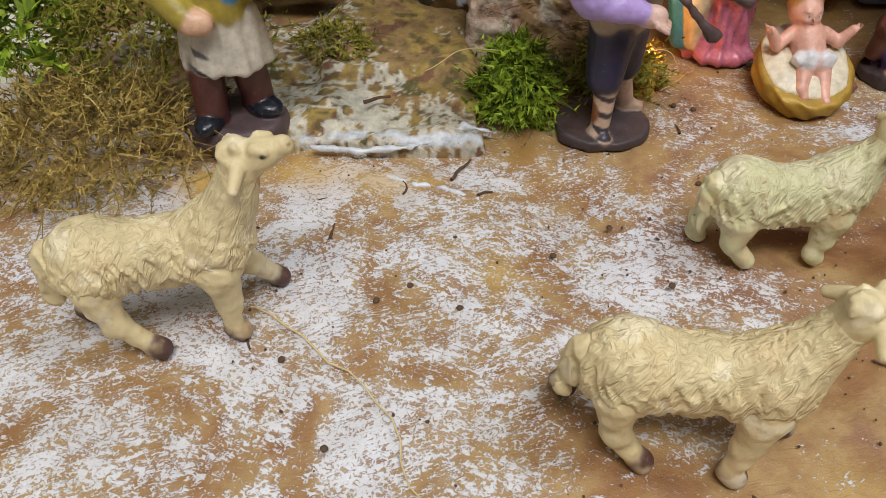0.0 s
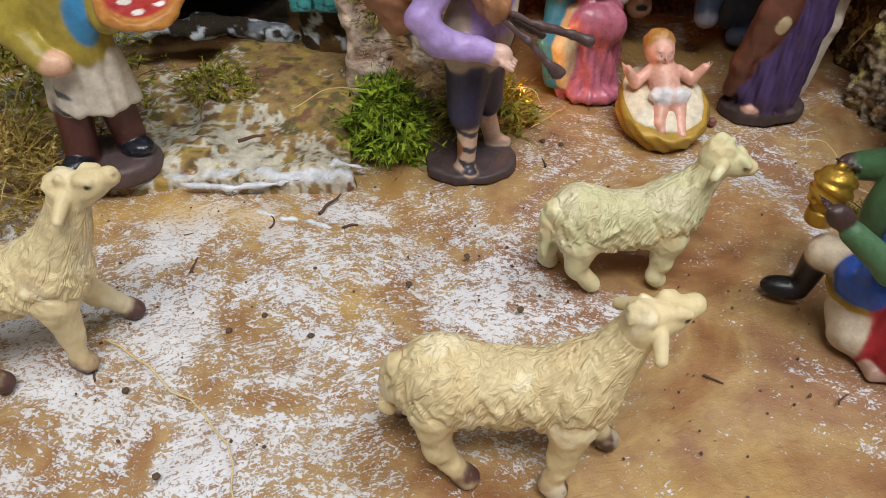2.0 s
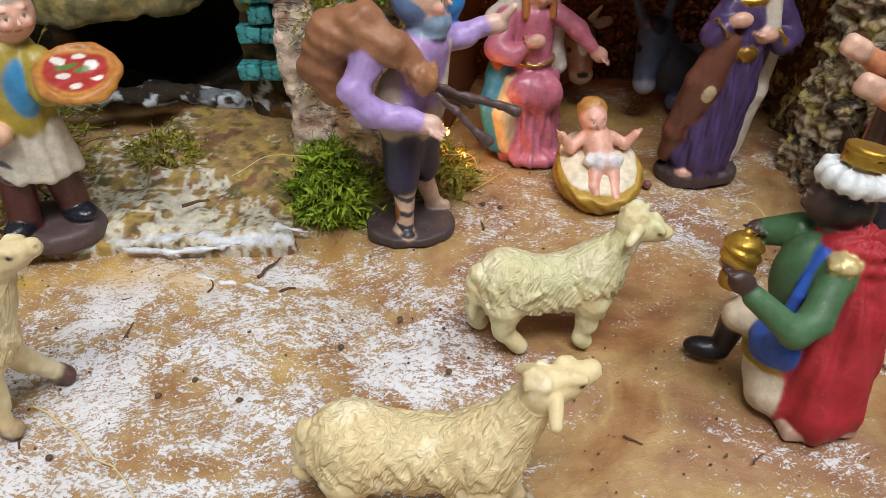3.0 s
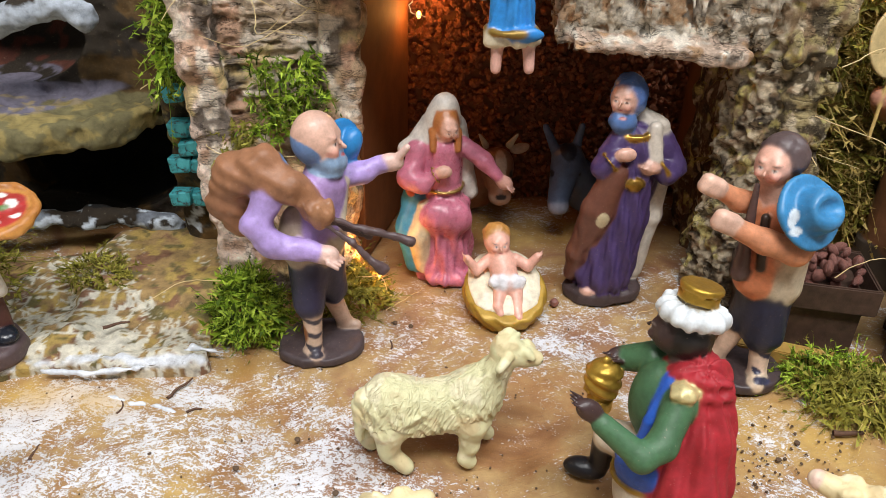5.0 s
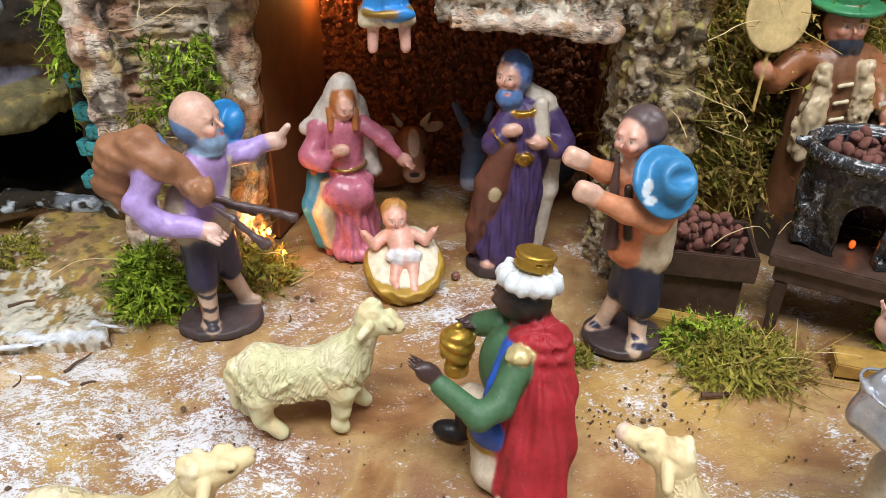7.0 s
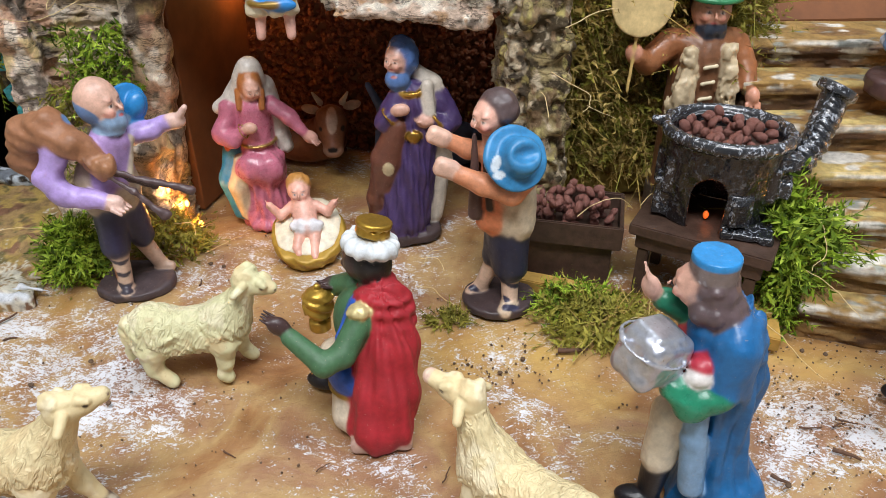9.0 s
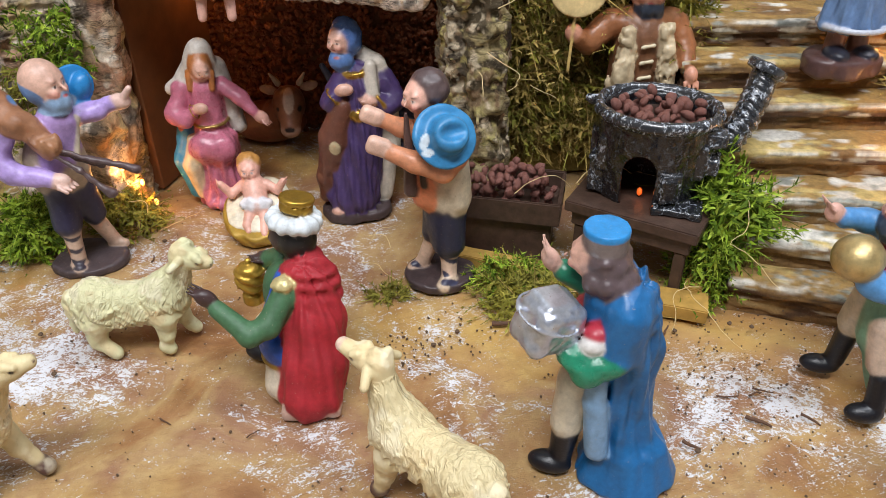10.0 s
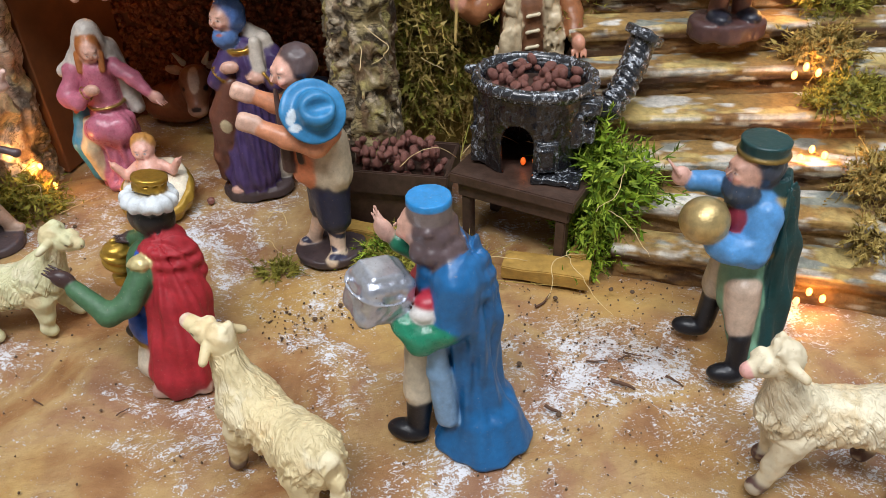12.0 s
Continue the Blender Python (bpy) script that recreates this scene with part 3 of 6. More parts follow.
# left pillar, right pillar and lintel of cork bark
BARK_TINT = vary(("5a5148", 0.36), ("d0b884", 0.33), ("bc967c", 0.36), ("e4d6c4", 0.36), scale=0.05, seed=14)
pil = Clay(1.0)
pil.box((40, 306, 78), (31, 11, 86), "c0ab92", 4, round=4, rot=(0, -3, 6), disp=ridges(0.2, 5.0, 3, 1))
pil.box((16, 292, 74), (9, 9, 78), "e4ccba", 4, round=4, rot=(0, -4, 0), disp=lambda p: 3.0 * fbm(p, 0.1, 3, 5))
pil.box((70, 300, 92), (9, 10, 66), "c4a888", 4, round=4, rot=(0, 3, 0), disp=lambda p: 3.2 * fbm(p, 0.09, 3, 6))
pil.box((52, 285, 32), (22, 10, 32), "b8946c", 5, round=4, rot=(4, 0, -20), disp=lambda p: 3.0 * fbm(p, 0.09, 3, 9))
pil.make("cork_pillar", Matrix(), "furrowed cork bark pillar with pale broken edge and moss", "pillar", "cork pillars of the stable", BARK, tint=BARK_TINT)
pil = Clay(1.0)
pil.box((248, 274, 78), (9, 14, 88), "b0a28a", 4, round=3, rot=(0, 2, 12), disp=ridges(0.2, 5.0, 8, 1))
pil.box((259, 263, 84), (9, 10, 80), "a8986e", 3, round=2, rot=(0, -2, -8), disp=lambda p: 3.5 * fbm(p, 0.11, 3, 16) + 4.5 * (np.abs(vnoise(p * np.array([1, 1, 0.5]), 0.16, 19)) - 0.3))
pil.box((262, 310, 75), (9, 40, 80), "5a4028", 4, round=3, disp=lambda p: 3.0 * fbm(p, 0.08, 3, 17))
pil.make("cork_pillar", Matrix(), "dark cork bark pillar with yellow lichen paint", "pillar", "cork pillars of the stable", BARK, tint=vary(("3a3026", 0.46), ("c9bc78", 0.36), ("8a7258", 0.4), ("c8b89c", 0.3), scale=0.11, seed=24))
lin = Clay(1.0)
lin.box((204, 274, 146), (46, 9, 25), "c8bca8", 3, round=3, rot=(12, 0, -6), disp=ridges(0.26, 6.0, 13))
lin.box((198, 266, 122), (35, 7, 2.4), "c8b09c", 3, round=1.2, rot=(14, 2, -6), disp=lambda p: 2.0 * fbm(p, 0.12, 3, 9) + 1.6 * np.abs(vnoise(p, 0.35, 12)))
lin.box((110, 280, 158), (52, 9, 19), "c8b89c", 3, round=3, rot=(12, 0, 0), disp=ridges(0.2, 4.0, 15))
lin.make("cork_lintel", Matrix(), "ridged grey cork bark slab roofing the stable", "lintel", material=BARK, tint=vary(("6a6056", 0.4), ("e2dacb", 0.42), ("b08c68", 0.36), scale=0.1, seed=34))

# inside of the stable
slab("stable_back_wall", (0.07, 0.388, 0.0), (0.275, 0.398, 0.17), CARD_BROWN, "brown board at the back of the stable", "wall")
side = slab("stable_side_wall", (-0.008, 0.0, 0.0), (0.0, 0.078, 0.16), CARD_BROWN, "warm brown painted side wall of the stable", "wall")
side.matrix_world = pose(0.0785, 0.310, 0, 0, 0, -18)
slab("stable_roof", (0.03, 0.285, 0.160), (0.262, 0.40, 0.168), CARD_BROWN, "brown board roof of the stable", "roof")


def lumps(name, spots, radii, material, label, category, sides=1, flat=1.0):
    """Many small pebbly solids in one mesh."""
    bm = bmesh.new()
    bmesh.ops.create_icosphere(bm, subdivisions=sides, radius=1)
    bv = np.array([v.co for v in bm.verts])
    bf = np.array([[v.index for v in f.verts] for f in bm.faces])
    bm.free()
    rng = np.random.default_rng(len(spots))
    n = len(spots)
    q = rng.standard_normal((n, 3, 3))
    m = np.linalg.qr(q)[0]
    size = np.asarray(radii)[:, None] * rng.uniform(0.7, 1.25, (n, 3)) * np.array([1, 1, flat])
    k = 1 + 0.18 * rng.standard_normal((n, len(bv), 1)) * (sides == 1)
    vs = np.einsum("nij,nvj->nvi", m, bv[None] * k * size[:, None]) + np.asarray(spots)[:, None]
    fs = bf[None] + len(bv) * np.arange(n)[:, None, None]
    me = quad_mesh(name, vs.reshape(-1, 3), fs.reshape(-1, 3), material, sides > 1)
    return tagged(new(name, me), label, category, kind="stuff")


rng = np.random.default_rng(5)
spots = np.stack([rng.uniform(0.098, 0.262, 5200), rng.uniform(0.384, 0.388, 5200), rng.uniform(0.0, 0.165, 5200)], 1)
lumps("cork_granules", spots, rng.uniform(0.0011, 0.0024, 5200), GRANULE, "rough brown cork granules glued to the stable wall", "cork granules")

# terrace behind and the stairs
slab("terrace", (0.262, 0.345, 0.0), (0.60, 0.46, 0.10), CARD_BROWN, "brown board terrace behind the stairs", "terrace")
ST = vary(("6a4a26", 0.42), ("d8c070", 0.42), ("e8e2d2", 0.34), ("8a8f88", 0.25), scale=0.07, seed=44)
stairs = tagged(new("stairs"), "cork stairs painted ochre and white with lit bulbs", "stairs", kind="structure")
STEPS = [(0.316, 13.5, -21), (0.333, 27.5, -17), (0.352, 41.5, -10), (0.372, 55.0, -6), (0.393, 69.0, -5), (0.410, 84.0, -4), (0.428, 98.0, -4)]
for i, (d, z, yaw) in enumerate(STEPS):
    st = Clay(1.0)
    st.box((0, 18, -2.6), (88, 18.5, 3.4), "a8854a", 0.4, round=0.6, disp=lambda p, i=i: 0.5 * fbm(p * np.array([0.25, 1, 2.2]), 0.3, 3, 70 + i))
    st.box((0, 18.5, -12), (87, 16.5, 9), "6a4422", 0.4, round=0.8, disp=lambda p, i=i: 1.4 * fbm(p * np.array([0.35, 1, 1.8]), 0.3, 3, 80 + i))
    x = 0.446
    y = (d - 0.4 * 0.42) / 0.917

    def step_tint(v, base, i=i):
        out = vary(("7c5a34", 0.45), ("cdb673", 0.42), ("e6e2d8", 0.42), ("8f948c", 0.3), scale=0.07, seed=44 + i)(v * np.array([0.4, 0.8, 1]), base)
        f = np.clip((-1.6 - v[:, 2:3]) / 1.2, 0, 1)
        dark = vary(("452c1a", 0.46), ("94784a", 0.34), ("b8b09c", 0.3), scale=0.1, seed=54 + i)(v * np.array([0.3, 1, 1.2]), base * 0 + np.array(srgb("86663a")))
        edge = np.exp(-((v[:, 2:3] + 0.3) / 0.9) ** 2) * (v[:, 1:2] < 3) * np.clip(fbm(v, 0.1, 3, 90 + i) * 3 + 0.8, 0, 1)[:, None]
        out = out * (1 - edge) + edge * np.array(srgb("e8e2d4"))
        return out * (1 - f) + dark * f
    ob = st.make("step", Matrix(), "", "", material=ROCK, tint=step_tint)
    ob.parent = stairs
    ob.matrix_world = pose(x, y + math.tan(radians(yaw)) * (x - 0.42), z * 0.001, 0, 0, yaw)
    for key in ("label", "category"):
        if key in ob:
            del ob[key]


# ---- moss and plants ----
def moss(name, place, count, length, material, label, seed=0, fuzz=9, droop=0.5, width=0.8, spread=1.0, curl=0.6, leaf=0.40):
    """A tuft of stems with small leaves. place(rng, n) gives roots and the way out of the ground there, in metres."""
    rng = np.random.default_rng(seed)
    roots, ways = place(rng, count)
    unit = lambda v: v / (np.linalg.norm(v, axis=-1, keepdims=True) + 1e-9)
    w = unit(ways + spread * 0.55 * rng.standard_normal((count, 3)))
    ln = length * rng.uniform(0.45, 1.25, (count, 1)) * 0.001
    s = unit(np.cross(w, rng.standard_normal((count, 3))))
    t = np.linspace(0, 1, 5)
    bend = (np.array([0, 0, -droop]) + curl * rng.standard_normal((count, 3))) * ln * 0.6
    line = roots[:, None] + t[None, :, None] * (w * ln)[:, None] + (t * t)[None, :, None] * bend[:, None]
    line[..., 2] = np.maximum(line[..., 2], 0.0003)
    wd = (width * 0.0005 * (1 - 0.75 * t))[None, :, None] * s[:, None]
    strips = np.concatenate([line - wd, line + wd], 1).reshape(-1, 3)
    cell = np.array([f for j in range(4) for f in ((j, j + 1, j + 6), (j, j + 6, j + 5))])
    faces = [(cell[None] + 10 * np.arange(count)[:, None, None]).reshape(-1, 3)]
    u = rng.uniform(0.15, 1.0, (count, fuzz))
    c = roots[:, None] + u[..., None] * (w * ln)[:, None] + (u * u)[..., None] * bend[:, None]
    c[..., 2] = np.maximum(c[..., 2], 0.0003)
    out = unit(s[:, None] * rng.choice((-0.8, 0.8), (count, fuzz, 1)) + 0.7 * w[:, None] + 0.4 * rng.standard_normal((count, fuzz, 3)))
    size = ln[:, None] * leaf * (1.15 - 0.7 * u)[..., None] * rng.uniform(0.7, 1.4, (count, fuzz, 1))
    n = np.cross(out, w[:, None]) * size * 0.22 + s[:, None] * size * 0.12
    leaves = np.stack([c - n, c + n, c + out * size], 2).reshape(-1, 3)
    faces.append(len(strips) + np.arange(len(leaves)).reshape(-1, 3))
    vs, fs = [strips, leaves], np.concatenate(faces)
    me = quad_mesh(name, np.concatenate(vs), fs, material, False)
    return tagged(new(name, me), label, "moss", kind="stuff")


def mound(cx, cy, cz, rx, ry, rz):
    """Roots over the upper half of an ellipsoid."""
    def place(rng, n):
        d = rng.standard_normal((n, 3))
        d /= np.linalg.norm(d, axis=1)[:, None]
        d[:, 2] = np.abs(d[:, 2])
        r = np.array([rx, ry, rz]) * rng.uniform(0.55, 1.0, (n, 1))
        return np.array([cx, cy, cz]) + d * r, d * np.array([1, 1, 0.8]) + np.array([0, -0.2, 0.25])
    return place


def facade(x0, x1, y0, y1, z0, z1, way=(0, -1, 0.2)):
    """Roots over an upright face that runs from (x0, y0) to (x1, y1)."""
    def place(rng, n):
        u = rng.uniform(0, 1, n)
        return np.stack([x0 + (x1 - x0) * u, y0 + (y1 - y0) * u + rng.uniform(-0.008, 0.008, n), rng.uniform(z0, z1, n)], 1), np.repeat([way], n, 0).astype(float)
    return place


slab("moss_bank_board", (0.256, 0.312, 0.0), (0.372, 0.34, 0.19), plain("mossy_earth", "84763a", 0.85, 0.45, 120, bump=0.9), "brown board behind the mossy bank", "wall")
slab("bank_board_right", (0.40, 0.43, 0.0), (0.62, 0.455, 0.22), CARD_BROWN, "brown board behind the upper stairs", "wall")
moss("moss_tuft", mound(0.028, 0.252, 0.002, 0.013, 0.014, 0.026), 520, 11, MOSS_GREEN, "bright green moss tuft at the pillar foot", 1)
moss("moss_tuft", mound(0.070, 0.268, 0.002, 0.016, 0.012, 0.020), 360, 10, MOSS_OLIVE, "olive moss beside the warm bulb", 2)
moss("moss_tuft", facade(0.034, 0.066, 0.288, 0.288, 0.078, 0.112), 230, 10, MOSS_GREEN, "green moss clinging to the cork pillar", 3)
moss("moss_tuft", facade(0.018, 0.034, 0.284, 0.284, 0.04, 0.085), 120, 8, MOSS_OLIVE, "yellowish moss on the pillar edge", 4)
moss("moss_wall", facade(0.262, 0.352, 0.312, 0.314, 0.02, 0.17), 2300, 17, MOSS_DRY, "dry yellow-brown moss covering the bank", 5, width=1.1, curl=1.2, leaf=0.30, fuzz=12)
moss("moss_wall", facade(0.262, 0.37, 0.306, 0.308, 0.03, 0.17), 1000, 15, MOSS_OLIVE, "olive moss on the bank behind the seller", 6, width=1.0, curl=1.1, leaf=0.34, fuzz=12)
moss("moss_wall", facade(0.350, 0.385, 0.300, 0.315, 0.06, 0.17), 600, 18, MOSS_OLIVE, "olive moss beside the upper stairs", 7, curl=0.8, leaf=0.25)
moss("moss_tuft", mound(0.276, 0.194, 0.0, 0.026, 0.019, 0.010), 560, 8, MOSS_OLIVE, "olive moss tuft before the nut tray", 8, curl=1.1, leaf=0.45, droop=0.9)
moss("moss_tuft", mound(0.268, 0.206, 0.0, 0.022, 0.012, 0.012), 260, 7, MOSS_GREEN, "green moss tuft behind the piper", 9, curl=1.0, droop=0.8)
moss("moss_tuft", mound(0.288, 0.186, 0.0, 0.018, 0.010, 0.006), 200, 11, MOSS_DRY, "dry straw-coloured moss beside the tray", 31, curl=1.2, leaf=0.2)
moss("moss_tuft", mound(0.366, 0.208, 0.02, 0.018, 0.020, 0.034), 520, 15, MOSS_GREEN, "bright green moss between stove and stairs", 10, width=1.0)
moss("moss_tuft", mound(0.358, 0.196, 0.0, 0.012, 0.012, 0.024), 240, 11, MOSS_GREEN, "bright green moss hanging by the stove table", 11)
moss("moss_tuft", facade(-0.006, 0.010, 0.308, 0.312, 0.098, 0.15), 300, 14, MOSS_GREEN, "long green moss hanging on the oven wall", 12, droop=1.2)
moss("moss_tuft", mound(-0.045, 0.285, 0.010, 0.016, 0.014, 0.006), 220, 7, MOSS_OLIVE, "low olive moss on the ledge", 13)
moss("moss_tuft", mound(0.209, 0.200, 0.0, 0.009, 0.004, 0.002), 90, 7, MOSS_OLIVE, "small olive moss scrap on the ground", 14)
moss("moss_pile", mound(-0.130, 0.222, 0.0, 0.045, 0.035, 0.030), 1300, 11, MOSS_DRY, "brown dry moss heaped at the board edge", 15, curl=1.0, leaf=0.2)
moss("moss_pile", mound(-0.112, 0.262, 0.02, 0.045, 0.024, 0.045), 800, 13, MOSS_OLIVE, "olive moss heap behind the baker", 16, curl=0.9, leaf=0.25)
moss("moss_pile", mound(-0.155, 0.262, 0.02, 0.02, 0.024, 0.035), 240, 16, MOSS_GREEN, "light green moss strands at the board edge", 17)
for i, (x, y, z) in enumerate([(0.487, 0.188, 0.036), (0.483, 0.222, 0.058), (0.480, 0.248, 0.072), (0.492, 0.272, 0.090), (0.482, 0.165, 0.018)]):
    moss("moss_tuft", mound(x, y, z, 0.018, 0.012, 0.012), 330, 9, MOSS_OLIVE if i % 2 else MOSS_DRY, "dark olive moss heap on a stair tread", 20 + i)
moss("moss_wall", facade(0.40, 0.60, 0.425, 0.425, 0.09, 0.2), 700, 18, MOSS_DRY, "dry moss above the stairs", 30)

# ---- painted figurines, each one cast in one piece ----
SKIN = "dfb09c"


def folds(n, amp, cx=0, cy=0, twist=0.02, seed=0):
    def fn(p):
        a = np.arctan2(p[..., 1] - cy, p[..., 0] - cx)
        return amp * (np.sin(n * a + twist * n * p[..., 2] + seed) + 0.5 * np.sin(2.3 * n * a - 0.06 * p[..., 2] + 2 * seed)) * 0.6
    return fn


def drape(amp, seed=0, sx=1.0, sz=0.35):
    return lambda p: amp * fbm(p * np.array([sx, sx, sz]), 0.12, 3, seed)


def face(f, c, yaw, r=8.0, dark="3c2c2c", lips="b0524c", skin=SKIN, pitch=0.0):
    """Nose, eyes, brows and lips on a head at c that looks along yaw (0: +x)."""
    m = turn(0, 0, yaw) @ turn(0, pitch, 0)
    blend = lambda a, b, t: "".join("%02x" % round(int(a[i:i + 2], 16) * (1 - t) + int(b[i:i + 2], 16) * t) for i in (0, 2, 4))
    mid, blush = blend(skin, dark, 0.55), blend(skin, lips, 0.25)
    g = lambda x, y, z: np.array(c) + m @ np.array([x, y, z]) * r
    f.cap(g(0.95, 0, 0.18), g(1.16, 0, -0.12), r * 0.08, r * 0.16, skin, 1.2)
    for s in (-1, 1):
        f.ell(g(0.78, 0.42 * s, -0.22), np.full(3, r * 0.26), skin, 2.0)
        f.ell(g(0.74, 0.36 * s, 0.34), np.full(3, r * 0.22), skin, 1.6)
        f.dab(g(0.85, 0.35 * s, 0.10), (r * 0.6, r * 0.15, r * 0.075), "e6dcd4", rot=(0, pitch, yaw))
        f.dab(g(0.85, 0.34 * s, 0.10), (r * 0.7, r * 0.07, r * 0.075), dark, rot=(0, pitch, yaw))
        f.dab(g(0.85, 0.40 * s, 0.34), (r * 0.6, r * 0.2, r * 0.04), mid, rot=(10 * s, pitch, yaw))
        f.dab(g(0.8, 0.5 * s, -0.28), (r * 0.5, r * 0.22, r * 0.18), blush, rot=(0, pitch, yaw))
    f.dab(g(0.85, 0, -0.45), (r * 0.7, r * 0.17, r * 0.06), lips, rot=(0, pitch, yaw))
    return f


def fingers(f, c, way, col=SKIN, r=1.5, n=4):
    way = np.array(way, float)
    side = np.cross(way, (0, 0, 1.0))
    side = side / (np.linalg.norm(side) + 1e-9)
    for i in range(n):
        o = np.array(c) + side * (i - (n - 1) / 2) * r * 1.5
        f.cap(o, o + way, r, r * 0.75, col, 0.6)
    return f


def shepherd():
    f = Clay(0.75)
    f.disc((0, 0, 2.4), (18.5, 16.5), 2.8, "4c4042", 1, round=1.6, gloss=0.2, disp=drape(0.8, 1))
    f.cap((-2, -8, 5.5), (-2, -7, 24), 3.8, 4.6, "dcbfa8", 1.5)
    f.cap((-3, -8, 5), (-1, -12, 4.2), 3.6, 3.2, "dcbfa8", 1.5)
    f.cap((10, 9, 7), (5, 5, 24), 3.8, 4.6, "d0b09a", 1.5)
    f.cap((10, 9, 6), (15, 8, 5.5), 3.4, 2.8, "d0b09a", 1.5)
    for z, y in ((21, -7), (14, -8), (7.5, -9)):
        f.dab((-2, y - 3, z), (5.5, 4.5, 1.1), "45404a", rot=(18, 14, 0))
    f.dab((-4.5, -6, 14), (2.5, 5, 6), "9c6440")
    f.dab((0, -13, 5.5), (4, 2.4, 1.0), "45404a")
    f.cap((-3, -6, 27), (-2, -3, 46), 6.8, 8.5, "2f2d4a", 2, disp=drape(0.8, 2))
    f.cap((6, 4, 27), (3, 1, 46), 6.2, 8.5, "2a2842", 2, disp=drape(0.8, 3))
    f.ell((0, -1, 56), (13, 11, 15), "b3a08a", 3, disp=drape(1.4, 4, 1.0, 0.3), gloss=0.15)
    f.cap((1, -2, 62), (5, -2, 78), 10.5, 8.5, "a98cc0", 3, disp=drape(1.2, 5))
    f.ell((-4, -7, 58), (9, 6, 14), "b3a08a", 2, disp=drape(1.4, 6), gloss=0.15)
    f.cap((13, -1, 78), (12, -7, 62), 2.2, 1.6, "c8b8a0", 1)
    f.ell((8, -3, 82), (5, 6, 3.2), "2e2230", 1)
    f.ell((3, 0, 95), (9.6, 9.2, 11), "dcb29e", 2)
    f.ell((8, -2, 87), (6.5, 7, 6), "8098b4", 2, disp=drape(0.8, 7, 1.5, 0.6))
    face(f, (4, -1, 94), -12, 8.6)
    f.dab((-2, -1, 91.5), (8.5, 14, 5.5), "6f90c0", rot=(0, 14, 0))
    f.dab((8, -2, 85.5), (9, 9, 4), "8098b4")
    f.ell((15, 9, 89), (5, 5, 7.5), "2f86c8", 1, rot=(0, 26, 10))
    f.disc((13, 8, 90.5), 9.5, 1.2, "2f86c8", 1, rot=(64, 50, 30))
    bag = lambda p: 1.3 * fbm(p, 0.1, 3, 8) + 0.3 * np.sin(0.9 * (p[..., 0] * 0.5 + p[..., 2]) + 2.0 * fbm(p, 0.08, 2, 9))
    f.chain([(3, -13, 73), (-5, -13, 82), (-16, -9, 88), (-26, -5, 83), (-30, -2, 72), (-26, -1, 60)], [5, 6.5, 8, 8.5, 8.5, 5.5], "9c6c4c", 2, disp=bag, gloss=0.2)
    f.ell((4, -15, 72), (6.5, 5, 5.5), "a87856", 1.5, disp=drape(1.5, 9, 2, 0.5))
    f.ring((2, -14, 75), 5.2, 1.1, "8a5c3e", 0.6, rot=(20, 55, 0))
    f.chain([(-13, -11, 80), (-19, -16, 68), (-14, -18, 61), (2, -18, 57)], [6.4, 5.6, 5.4, 4.2], "b79ddb", 2, disp=drape(0.9, 10, 1, 1))
    f.ell((6, -18, 56), (5.4, 4, 4.2), "e0bcae", 1.5)
    fingers(f, (8, -19, 55), (3.5, -1, -2), "e0bcae", 1.6)
    f.chain([(11, 4, 78), (20, 7, 78), (27, 8, 81)], [5.8, 4.8, 3.6], "b79ddb", 2, disp=drape(0.9, 11, 1, 1))
    f.ell((31, 8, 82), (5.4, 3.6, 4.2), "e0bcae", 1.5)
    f.cap((34, 7, 85), (37, 6, 89), 2.2, 1.8, "e0bcae", 1)
    f.chain([(4, -15, 71), (20, -13, 64), (32, -12, 60), (38, -11, 57)], [1.5, 1.7, 1.9, 2.6], "5c4a4a", 0.6, disp=drape(0.7, 12, 2, 2))
    f.chain([(4, -16, 70), (16, -17, 60), (23, -18, 53), (27, -18, 49)], [1.5, 1.8, 2.0, 2.9], "5c4a4a", 0.6, disp=drape(0.7, 13, 2, 2))
    f.cap((4, -14, 70), (22, -8, 58), 1.4, 1.9, "54423f", 0.6, disp=drape(0.6, 14, 2, 2))
    return f.make("shepherd_figurine", at(0.060, 0.238), "bald bearded bagpiper figurine in lilac shirt and navy breeches", "figurine", "crib figurines")


